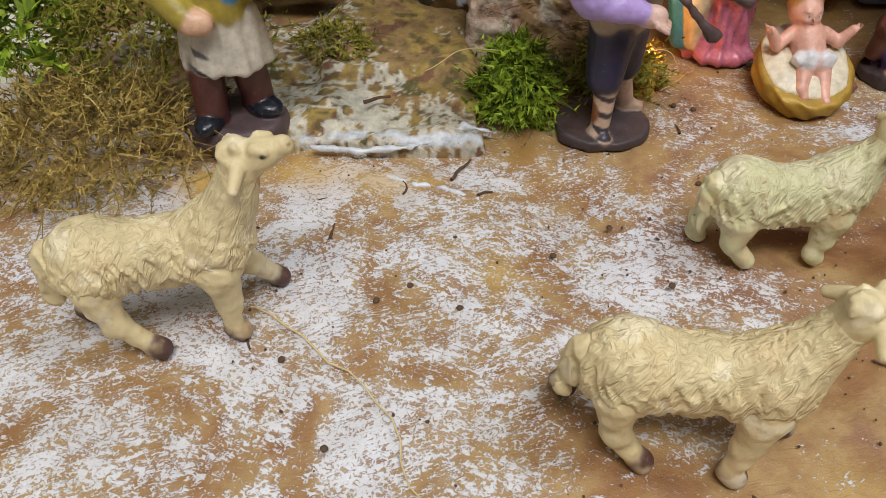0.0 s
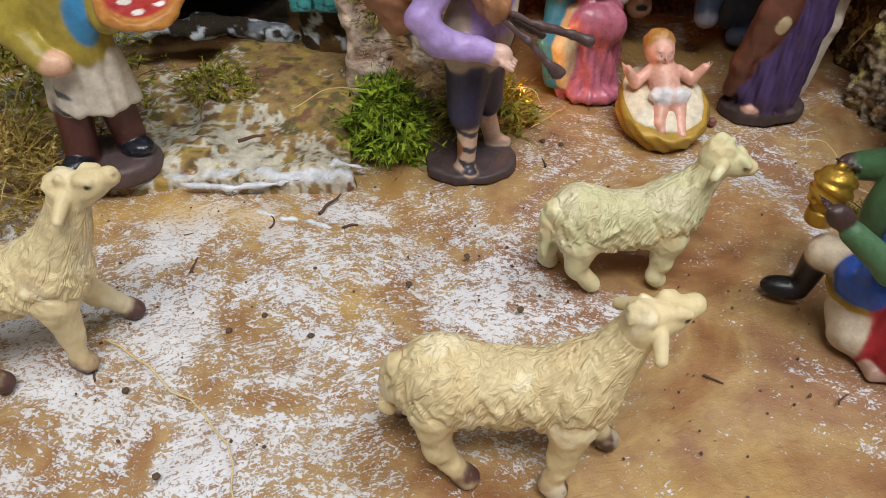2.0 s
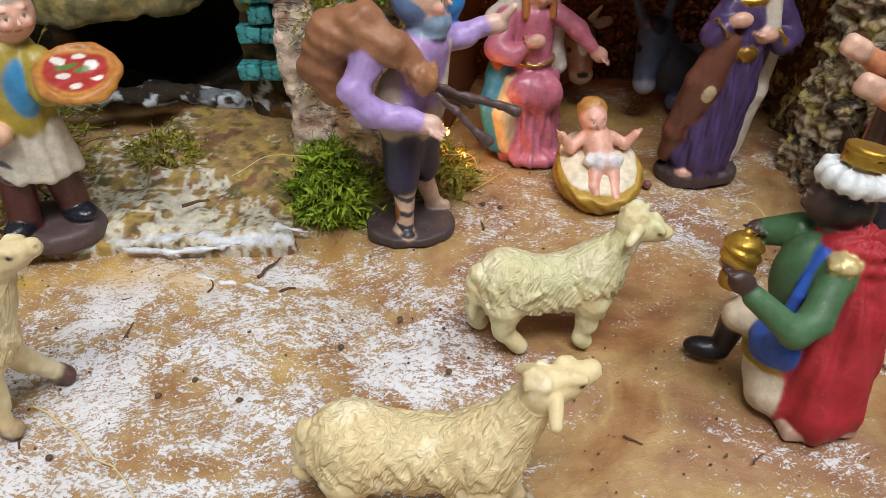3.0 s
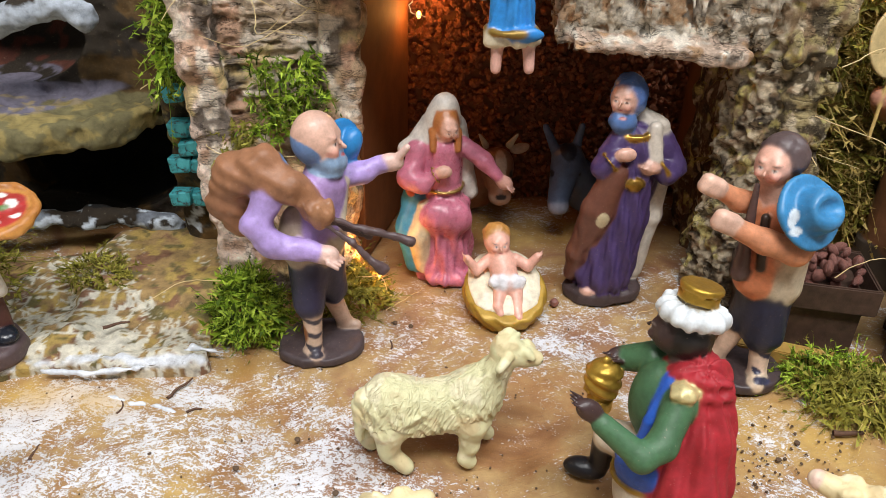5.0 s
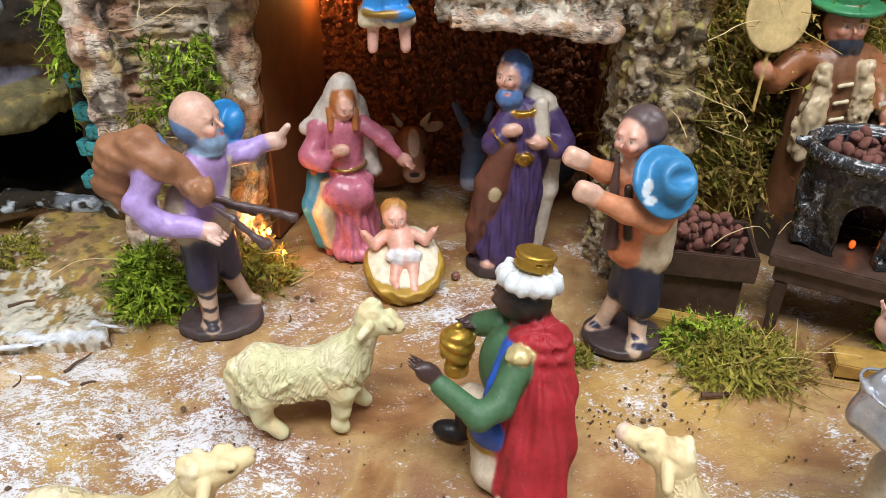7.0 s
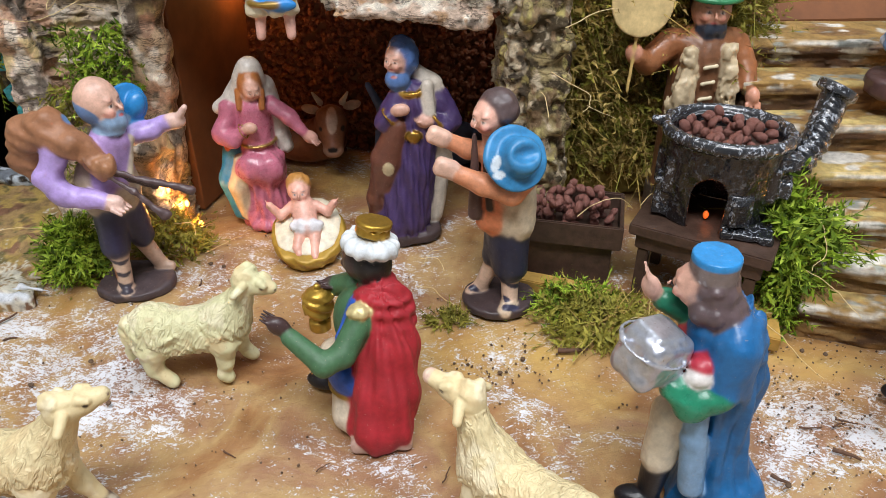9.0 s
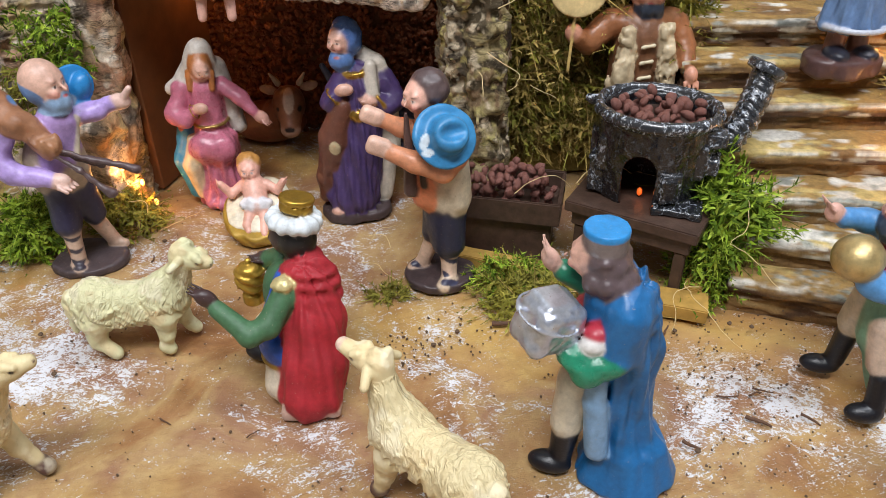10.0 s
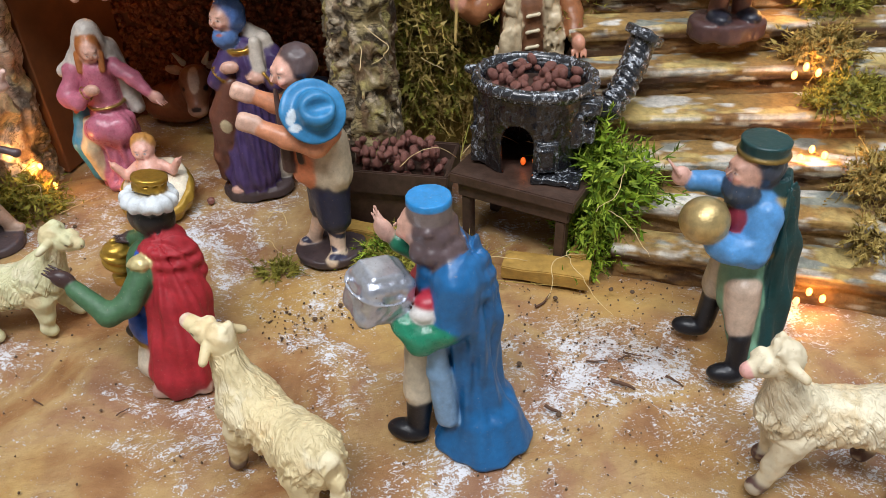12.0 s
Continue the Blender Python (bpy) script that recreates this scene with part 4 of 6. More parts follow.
def mary():
    f = Clay(0.75)
    pink = "c9768c"
    f.disc((2, -2, 22), (15.5, 13), 23, pink, 2, top=0.66, round=4, disp=folds(7, 1.5, 1, -2, 0.035), gloss=0.45)
    f.ell((5, -12, 3.5), (13, 6, 4), pink, 3, disp=folds(8, 0.9, 3, -6), gloss=0.45)
    f.ell((-4, -10, 38), (8, 7, 8), pink, 6, disp=drape(1.2, 2), gloss=0.45)
    f.ell((6, -10, 37), (7.5, 7, 8), pink, 6, disp=drape(1.2, 3), gloss=0.45)
    f.cap((0, 0, 46), (-1, 0, 68), 9.0, 9.2, pink, 3, disp=drape(0.8, 4, 1, 0.5), gloss=0.45)
    f.ring((0, -1, 50), 9.2, 1.2, "b89858", 0.8, gilt=0.8, gloss=0.5)
    f.chain([(-12, -1, 68), (-17, -5, 56), (-11, -10, 55), (-5, -11, 60)], [5.6, 5.8, 5.0, 3.4], pink, 2, disp=drape(0.9, 5, 1, 1))
    f.ell((-1, -12, 62), (4.5, 3, 3.6), SKIN, 1)
    f.ring((-5, -11, 60), 4.0, 0.9, "c0a058", 0.5, rot=(0, 60, 0), gilt=0.9)
    f.chain([(10, 0, 70), (19, -3, 63), (25, -5, 57)], [5, 4.2, 3.4], pink, 2, disp=drape(0.8, 6, 1, 1))
    f.ell((29, -6, 53.5), (5, 3, 4), "dca898", 1.2, rot=(0, 35, 0))
    fingers(f, (31, -7, 52), (3, -1, -2.5), "dca898", 1.1)
    f.cap((0, -1, 72), (-1, -3, 78), 4.5, 4.5, SKIN, 1)
    f.ell((-1, 3, 82), (9.2, 8.6, 11), "d6cec4", 2, disp=drape(0.7, 7))
    f.ell((0, 2, 90), (6, 6.5, 6), "d6cec4", 4)
    f.cap((-6, 5, 76), (-18, 3, 68), 8, 5, "d6cec4", 3, disp=drape(1.2, 8))
    f.chain([(4, 8, 76), (9, 8, 62), (14, 6, 44)], [8, 6, 4], "d6cec4", 3, disp=drape(1.2, 9))
    f.ell((0, -2, 82), (6.9, 6.6, 8.2), "b4703c", 1, disp=drape(0.6, 10, 2, 0.4))
    f.cap((-6, -4, 79), (-6, -7, 71), 2.2, 1.9, "b4703c", 1)
    f.cap((6, -4, 79), (6, -7, 71), 2.2, 1.9, "b4703c", 1)
    f.ell((1, -4.6, 81), (5.2, 5, 6.6), SKIN, 1)
    face(f, (1, -4.4, 81), -68, 5.5, "6a4a44", pitch=20)
    f.ell((-15, 2, 38), (6, 8, 15), "3f8db8", 3, disp=drape(1.0, 11))
    f.chain([(-13, -2, 44), (-18, -2, 28), (-14, -2, 8)], [5, 6, 6], "3f8db8", 2, disp=drape(1.2, 12))
    f.chain([(-10, -8, 42), (-12, -9, 26), (-10, -8, 8)], [3, 4.5, 4], "dccba6", 2, disp=drape(0.8, 13))
    f.dab((-16, 1, 50), (3, 10, 5), "e0805c")
    return f.make("seated_woman_figurine", at(0.116, 0.298) @ Matrix.Scale(0.965, 4), "seated figurine in pink gown with pale veil and blue mantle", "figurine", "crib figurines")


def cradle_and_baby():
    c = Clay(0.65)
    gold = "b08c34"
    nut = lambda p: 0.8 * np.sin(0.55 * p[..., 0] + 0.35 * p[..., 2]) * np.sin(0.5 * p[..., 1] - 0.5 * p[..., 2]) + 0.5 * fbm(p, 0.2, 2, 4)
    c.ell((-1, -1, 13), (20.5, 23, 15), gold, 1, rot=(18, 0, 0), gilt=0.25, gloss=0.3, disp=nut)
    c.box((-1, -5, 32), (30, 34, 15), gold, 1, rot=(22, 0, 0)).cut(1.5)
    c.make("walnut_cradle", at(0.143, 0.262) @ Matrix.Scale(0.94, 4), "gold painted nutshell cradle standing on the ground", "cradle")
    c = Clay(0.65)
    c.ell((-1, 0, 17.0), (18.5, 21, 4.2), "e8dcc2", 1, rot=(22, 0, 0), disp=drape(0.9, 3, 1, 1))
    c.make("cradle_cloth", at(0.143, 0.262) @ Matrix.Scale(0.94, 4), "cream lining cloth in the gold cradle", "cloth")
    f = Clay(0.6)
    s = "ecb4a0"
    f.ell((-5, 7, 36), (6.6, 6.4, 7.2), s, 1)
    f.ell((-5, 9, 38.5), (7.2, 6.4, 6.6), "c48c48", 0.8, disp=lambda p: 0.6 * fbm(p, 0.4, 2, 3))
    f.ell((-4.6, 5, 36), (6.0, 5.8, 6.6), s, 0.8)
    face(f, (-4.8, 5, 36), -84, 5.8, "4a5a70", skin=s)
    f.cap((-3, 3, 27), (-1, -5, 19), 7.2, 6.6, s, 2)
    f.chain([(-9, 3, 28), (-15, 0, 24), (-20, -1, 31)], [3.2, 2.9, 2.4], s, 1)
    f.chain([(4, 3, 28), (10, 1, 25), (14, 0, 31)], [3.2, 2.9, 2.4], s, 1)
    fingers(f, (-20.5, -1, 31), (-1.5, -0.5, 3), s, 0.9)
    fingers(f, (14.5, 0, 31), (1.8, -0.5, 3), s, 0.9)
    f.cap((-4, -7, 18), (-6, -14, 12), 4.2, 3.2, s, 1)
    f.cap((-6, -14, 12), (-5, -17, 10), 3, 2.3, s, 1)
    f.cap((3, -7, 18), (3, -16, 10), 4.2, 3.0, s, 1)
    f.cap((3, -16, 10), (3.5, -19, 9), 2.8, 2.2, s, 1)
    f.ell((-1, -6.5, 21), (9.4, 5.0, 5.0), "f0eef2", 1, disp=drape(0.7, 5, 2, 2))
    return f.make("infant_figurine", at(0.143, 0.262) @ Matrix.Scale(0.94, 4), "infant figurine with raised arms lying in the cradle", "figurine", "crib figurines")


def joseph():
    f = Clay(0.75)
    pur = "4c3a68"
    f.disc((-4, -2, 3), (19, 14), 3.4, "4a3c3c", 1, round=2, gloss=0.2, disp=drape(0.8, 1))
    f.chain([(-5, -2, 14), (-1, -1, 42), (3, 0, 74)], [14.5, 13, 11.5], pur, 3, disp=folds(11, 1.3, -2, -1), gloss=0.25)
    f.ell((3, 0, 78), (13, 9, 9), pur, 3, gloss=0.25)
    f.ell((-13, -11, 7), (4, 3, 2.4), SKIN, 1)
    f.chain([(-7, -8, 66), (-13, -8, 48), (-18, -5, 24), (-20, -3, 12)], [5, 7, 6, 3.5], "6e4436", 2, disp=drape(1.4, 4, 1, 0.3))
    f.dab((-12, -14, 46), (3, 4, 4), "d2c29c")
    cream = "d6ccbe"
    f.chain([(4, 4, 89), (11, -1, 85), (16, 1, 68), (16, 3, 40), (12, 3, 10)], [4, 4.4, 5.4, 6, 5.2], cream, 2.5, disp=drape(1.3, 5, 1, 0.25))
    f.chain([(8, -7, 86), (9, -10, 74)], [3.5, 3.2], cream, 1.5, disp=drape(0.8, 6))
    f.ell((-3, 1, 98), (8.4, 8.4, 10.4), "5a7cbc", 1, disp=lambda p: 0.5 * fbm(p, 0.3, 2, 2), gloss=0.5)
    f.ell((-5.6, -2, 97), (6.5, 6.5, 7.8), SKIN, 0.8)
    face(f, (-5.2, -2.2, 97), -128, 6.8)
    f.ell((-6, -4, 88), (6.6, 6.2, 5.6), "5a7cb4", 1.5, disp=drape(0.8, 7, 2, 0.6))
    f.dab((-7, -5, 90), (8, 8, 2.6), "5a7cb4")
    f.dab((-8, -9, 91), (2.0, 1.6, 0.8), "a8605c")
    f.ring((1, -2, 84), 7.2, 1.6, "b89040", 0.8, rot=(14, -8, 0), gilt=0.8, gloss=0.5)
    f.chain([(14, -2, 78), (19, -5, 67), (15, -9, 66), (12, -10, 69)], [6, 6, 5.2, 4], pur, 2, disp=drape(1.0, 8, 1, 1))
    f.ring((12, -10, 69), 4.6, 1.0, "b89040", 0.5, rot=(0, 60, 20), gilt=0.9)
    f.ell((7, -11, 70), (5, 3.8, 4), SKIN, 1)
    fingers(f, (5, -12, 70), (-3, -0.5, 0.5), SKIN, 1.1, 3)
    f.chain([(-6, -3, 78), (-12, -7, 68), (-10, -10, 72)], [5.8, 5.4, 3.8], pur, 2, disp=drape(1.0, 9, 1, 1))
    f.ell((-5, -12, 76), (5, 3, 3.6), SKIN, 1)
    f.ring((-11, -10, 72), 4.3, 0.9, "b89040", 0.5, rot=(0, 50, 0), gilt=0.9)
    f.ell((1, -12, 62), (4.5, 2.5, 3.5), "b89040", 1, gilt=0.9, gloss=0.5)
    return f.make("bearded_man_figurine", at(0.196, 0.278), "bearded figurine in purple robe with cream cloak", "figurine", "crib figurines")


def piper_boy():
    f = Clay(0.75)
    f.disc((-1, 0, 2.4), (18, 16), 2.8, "46393a", 1, round=1.6, gloss=0.3, disp=lambda p: 0.8 * np.abs(vnoise(p, 0.17, 3)))
    f.cap((3, -7, 5), (3, -4, 22), 4, 4.8, "dcbfa8", 1.5)
    f.cap((3, -8, 5), (0, -13, 4), 3.8, 3.4, "dcc6ac", 1.5)
    f.cap((-9, 5, 6), (-3, 3, 24), 3.8, 4.6, "d4b49c", 1.5)
    f.cap((-9, 5, 6), (-14, 3, 5), 3.4, 2.8, "d4b49c", 1.5)
    for c in ((2, -13, 6), (2, -9, 8), (5, -8, 15), (-13, 2, 7)):
        f.dab(c, (6, 2.0, 1.3), "3a3a50", rot=(20, 20, 20))
    f.cap((3, -4, 23), (2, -1, 42), 8, 9.5, "272b40", 2, disp=drape(0.8, 2))
    f.cap((-4, 3, 25), (0, 1, 42), 6, 9, "222638", 2, disp=drape(0.8, 3))
    f.cap((3, -1, 46), (3, -1, 60), 10.4, 10, "d2c2a6", 2, disp=drape(1.1, 4, 1, 0.4), gloss=0.15)
    f.cap((-5, -1, 48), (-2, 0, 74), 9, 9.5, "df8a60", 2, disp=drape(0.9, 5))
    f.box((-12, -4, 52), (2, 3.5, 2.6), "1e2030", 0.6)
    f.cap((-5, 0, 78), (-7, 0, 86), 5, 5, SKIN, 1)
    f.ell((-5, 1, 97), (8.8, 8.8, 9), "5a4a4a", 0.8, disp=lambda p: 0.6 * fbm(p, 0.25, 2, 2), gloss=0.3)
    f.ell((-9, -1, 94.5), (7.0, 7.2, 8.2), "e4b09c", 0.8)
    face(f, (-9.2, -1.6, 94), 222, 7.2, skin="e4b09c")
    f.dab((-12, -7, 91), 2.6, "e8a090")
    blue = "3c86ba"
    f.disc((1, -14, 82), 14.2, 1.4, blue, 1.2, rot=(58, 0, 20), round=1.2, disp=drape(0.6, 6, 0.5, 0.5))
    f.disc((2.5, -17.8, 84.6), 9.4, 5.0, blue, 1.8, rot=(58, 0, 20), top=0.8, round=3)
    f.ell((4.0, -21.6, 87.4), (5.5, 2.6, 2.6), blue, 1.5, rot=(58, 0, 20)).cut(2)
    f.dab((-8, -18, 82), (2.0, 5, 3.4), "dfeaf2", rot=(0, 20, 0))
    f.dab((-7, -18, 78), (3.4, 5, 1.8), "dfeaf2")
    f.chain([(6, -10, 70), (0, -14, 66), (-12, -13, 70), (-21, -12, 74)], [5.4, 5.4, 4.9, 4.2], "e39a72", 2)
    f.box((-27, -11, 77), (5.6, 3.6, 4.4), "e8bea8", 2, rot=(0, 22, 0), round=3)
    f.chain([(-9, 3, 77), (-17, 2, 79), (-24, 1, 83)], [5, 4.4, 3.8], "e39a72", 2)
    f.box((-29.5, 0, 86), (5.4, 3.6, 4.2), "e8bea8", 2, rot=(0, 25, 0), round=3)
    f.cap((-15, -4, 88), (-14, -5, 52), 1.4, 3.6, "5c4642", 0.8)
    f.cap((-10, -6, 76), (-8, -8, 56), 2, 2, "3e3028", 0.6)
    return f.make("piper_boy_figurine", at(0.235, 0.213), "young piper figurine with blue hat on his back", "figurine", "crib figurines")


def red_king():
    f = Clay(0.75)
    red, green = "ab2530", "466c4a"
    f.chain([(4, 6, 58), (5, 0, 40), (4, -5, 22), (2, -9, 8)], [10.5, 12.5, 13.5, 14], red, 3, disp=folds(8, 1.3, 3, 0, 0.015), gloss=0.08)
    f.box((2, -10, 2), (13, 9, 3), "c8a898", 1, round=2, disp=drape(0.9, 3))
    for z, r in ((60, 9), (55, 10.5), (49, 11.2)):
        f.ring((5, 4, z), r - 0.5, 1.7, red, 3.5, rot=(-18, 8, 0), disp=drape(1.6, 21), gloss=0.08)
    f.ell((-7, 9, 46), (8.8, 9, 15.5), green, 3, gloss=0.2)
    f.chain([(-6, 3, 59), (-12, -1, 46), (-15, -2, 30)], [2.4, 2.4, 2.4], "2a5cc0", 0.8)
    f.ell((-10, 3, 24), (9.5, 10, 9), "2a5cc0", 2, disp=drape(0.8, 5))
    f.ring((-9, 4, 18), 9.6, 1.3, "a88a3c", 0.8, gilt=0.6)
    f.cap((-9, 4, 15), (-11, -4, 7), 9.5, 8, "d8cab4", 2, disp=drape(1.0, 6))
    f.cap((-7, 8, 26), (-17, 16, 24), 7.5, 6.5, "d8cab4", 2)
    f.cap((-18, 17, 20), (-18, 19, 8), 5.2, 4.4, "17171d", 1.2)
    f.ell((-23, 20, 4.5), (8.5, 4.8, 4.4), "17171d", 1.2, rot=(0, 0, -20))
    f.chain([(-4, -3, 55), (-11, -11, 45), (-18, -14, 43), (-30, -8, 52)], [5.6, 5.2, 4.8, 3.9], green, 2, gloss=0.18)
    skin = "43302f"
    f.ell((-34, -6, 56), (5.5, 3.4, 4), skin, 1, rot=(0, 40, 0))
    fingers(f, (-36, -5, 57.5), (-4, 0.5, 3), skin, 1.2)
    f.ell((-4, -4, 60), (5, 5, 3), "d8c890", 1, gilt=0.4, disp=lambda p: 0.8 * fbm(p, 0.4, 2, 3))
    f.chain([(-6, 18, 57), (-13, 23, 53)], [6, 5], green, 2)
    f.ell((-16, 24, 53), (4.5, 3.5, 4), skin, 1)
    fingers(f, (-17, 22, 54), (-4, -2, 2), skin, 1.2)
    gold = "c09a40"
    f.disc((-22, 19, 37), 5.0, 3, gold, 0.8, gilt=0.75, gloss=0.42)
    f.cap((-22, 19, 38), (-22, 19, 46), 3.2, 4.5, gold, 1, gilt=0.75, gloss=0.42)
    f.disc((-22, 19, 47), 6.6, 4.4, gold, 1, gilt=0.75, gloss=0.42, disp=lambda p: 0.5 * np.sin(1.4 * p[..., 2] + 0.6 * p[..., 0]))
    f.ell((-22, 19, 52), (5.6, 5.6, 3), gold, 1, gilt=0.75, gloss=0.42)
    f.ell((-22, 19, 55.5), (1.8, 1.8, 1.8), gold, 0.6, gilt=0.75, gloss=0.42)
    f.cap((1, 9, 58), (0, 11, 70), 5.5, 5.5, skin, 1)
    f.ell((1, 11, 71), (8.2, 8.4, 9), "1b1718", 1)
    f.ell((-3.5, 13.5, 71), (7.0, 7.2, 8.4), skin, 1)
    face(f, (-3.5, 13.5, 71), 138, 7.2, "e8e0d8", "6a3a38", skin)
    f.ring((1, 12, 79.5), 7.6, 3.9, "e2e8ec", 1.5, rot=(-6, 8, 0), disp=lambda p: 0.45 * np.sin(13 * np.arctan2(p[..., 1] - 12, p[..., 0] - 1)) + 0.7 * fbm(p, 0.2, 2, 7), gloss=0.1)
    f.ell((1, 12, 80.5), (8, 8, 4), "d6d0c0", 1)
    f.disc((2, 12.5, 85), 7.0, 1.9, gold, 0.6, gilt=0.85, gloss=0.4, rot=(-8, 10, 0))
    f.disc((2.6, 12.8, 88), 7.4, 1.5, gold, 0.6, gilt=0.85, gloss=0.4, rot=(-8, 10, 0))
    return f.make("kneeling_king_figurine", at(0.177, 0.141) @ Matrix.Scale(0.93, 4), "kneeling king figurine in red cape and white turban holding gold", "figurine", "king figurines")


def blue_king():
    f = Clay(0.75)
    blue, green = "20659e", "2a8060"
    f.chain([(-6, 4, 80), (-2, 2, 58), (0, -1, 36), (3, -2, 16)], [10.5, 11.5, 9.8, 12], blue, 3, disp=lambda p: folds(6, 1.7, 0, 0, 0.02)(p) + 1.6 * fbm(p * np.array([1, 1, 0.3]), 0.1, 2, 9), gloss=0.35)
    f.disc((4, -3, 9), (19.5, 19.5), 9.5, blue, 5, top=0.62, round=3, disp=folds(5, 1.0, 4, -3), gloss=0.3)
    for z, r in ((82, 8.5), (76, 10.5), (70, 11.0)):
        f.ring((-4, 3, z), r, 2.0, blue, 3.5, rot=(-14, 12, 0), disp=drape(1.8, 22), gloss=0.3)
    f.ell((-14, 3, 62), (8.5, 9, 16), "a63a42", 2, disp=drape(0.8, 3))
    f.cap((-16, 2, 42), (-19, -1, 24), 7.5, 6, "d6cab2", 2, disp=drape(0.9, 4))
    f.cap((-19, -1, 20), (-20, -1, 7), 5.4, 4.6, "15161d", 1.2)
    f.ell((-24, -2, 4.5), (8.5, 5, 4.5), "15161d", 1.2, rot=(0, 0, -20))
    f.chain([(-12, -7, 62), (-12, -8, 40), (-10, -9, 18)], [3, 4.2, 4.5], "84a8cc", 1.5, disp=drape(0.8, 5, 1, 0.3))
    f.chain([(-5, -7, 77), (-8, -10, 63)], [7.5, 6.5], blue, 6, disp=drape(1.2, 6, 1, 0.4))
    f.chain([(-10, -11, 61), (-17, -11, 58), (-23, -8, 63)], [5.8, 5.6, 4.6], green, 1.5, disp=drape(0.9, 7, 1, 1), gloss=0.45)
    f.ell((-16, -9, 68), (5, 4, 4), "d8d4d0", 1.2)
    f.ell((-15, -7, 71), (4.5, 4.5, 3.5), "b03040", 1)
    f.box((-30, -4, 74), (9.5, 8.5, 9.5), "c6cad6", 1, rot=(10, 14, 30), round=4.0, gilt=0.75, gloss=0.5, disp=lambda p: 0.5 * fbm(p, 0.3, 2, 2))
    f.box((-29, -4, 82.5), (6.5, 6, 2.4), "d0d4de", 1, rot=(10, 14, 30), round=1.6, gilt=0.75, gloss=0.5)
    f.ring((-30, -4, 77.5), 10.4, 1.0, "c6cad6", 0.6, rot=(10, 14, 30), gilt=0.5, gloss=0.5)
    f.chain([(-14, 11, 78), (-22, 12, 82)], [5.5, 4.4], green, 1.5, gloss=0.4)
    f.ell((-27, 12, 87), (3.4, 3.0, 5.5), "e4b8a6", 1, rot=(0, -25, 0))
    fingers(f, (-28, 12, 90), (-2, 0.5, 5), "e4b8a6", 1.2, 3)
    f.cap((-10, 4, 82), (-12, 4, 88), 5.5, 5.5, SKIN, 1)
    f.ell((-12, 4, 92), (8.6, 8.6, 9.2), "5c4c4e", 1.2, disp=lambda p: 1.1 * fbm(p, 0.22, 2, 5))
    for i in range(7):
        a = -2.4 + i * 0.62
        f.ell((-11 + 7 * math.cos(a), 4 + 7.5 * math.sin(a), 86.5), (4, 4, 4.4), "5c4c4e", 1.2)
    f.ell((-16.4, 5.6, 92.5), (6.2, 6.6, 8), "e0b09c", 0.8)
    face(f, (-16.4, 5.6, 92), 160, 6.6, skin="e0b09c")
    f.disc((-12.5, 4, 100.5), 7.4, 4.2, "7a6e6c", 0.8, top=1.05, gloss=0.4)
    f.dab((-12.5, 4, 104.8), (10, 10, 4.2), "2f8acc")
    return f.make("standing_king_figurine", at(0.289, 0.096) @ Matrix.Diagonal((0.97, 0.97, 0.955, 1)), "standing king figurine in blue cape carrying a silver casket", "figurine", "king figurines")


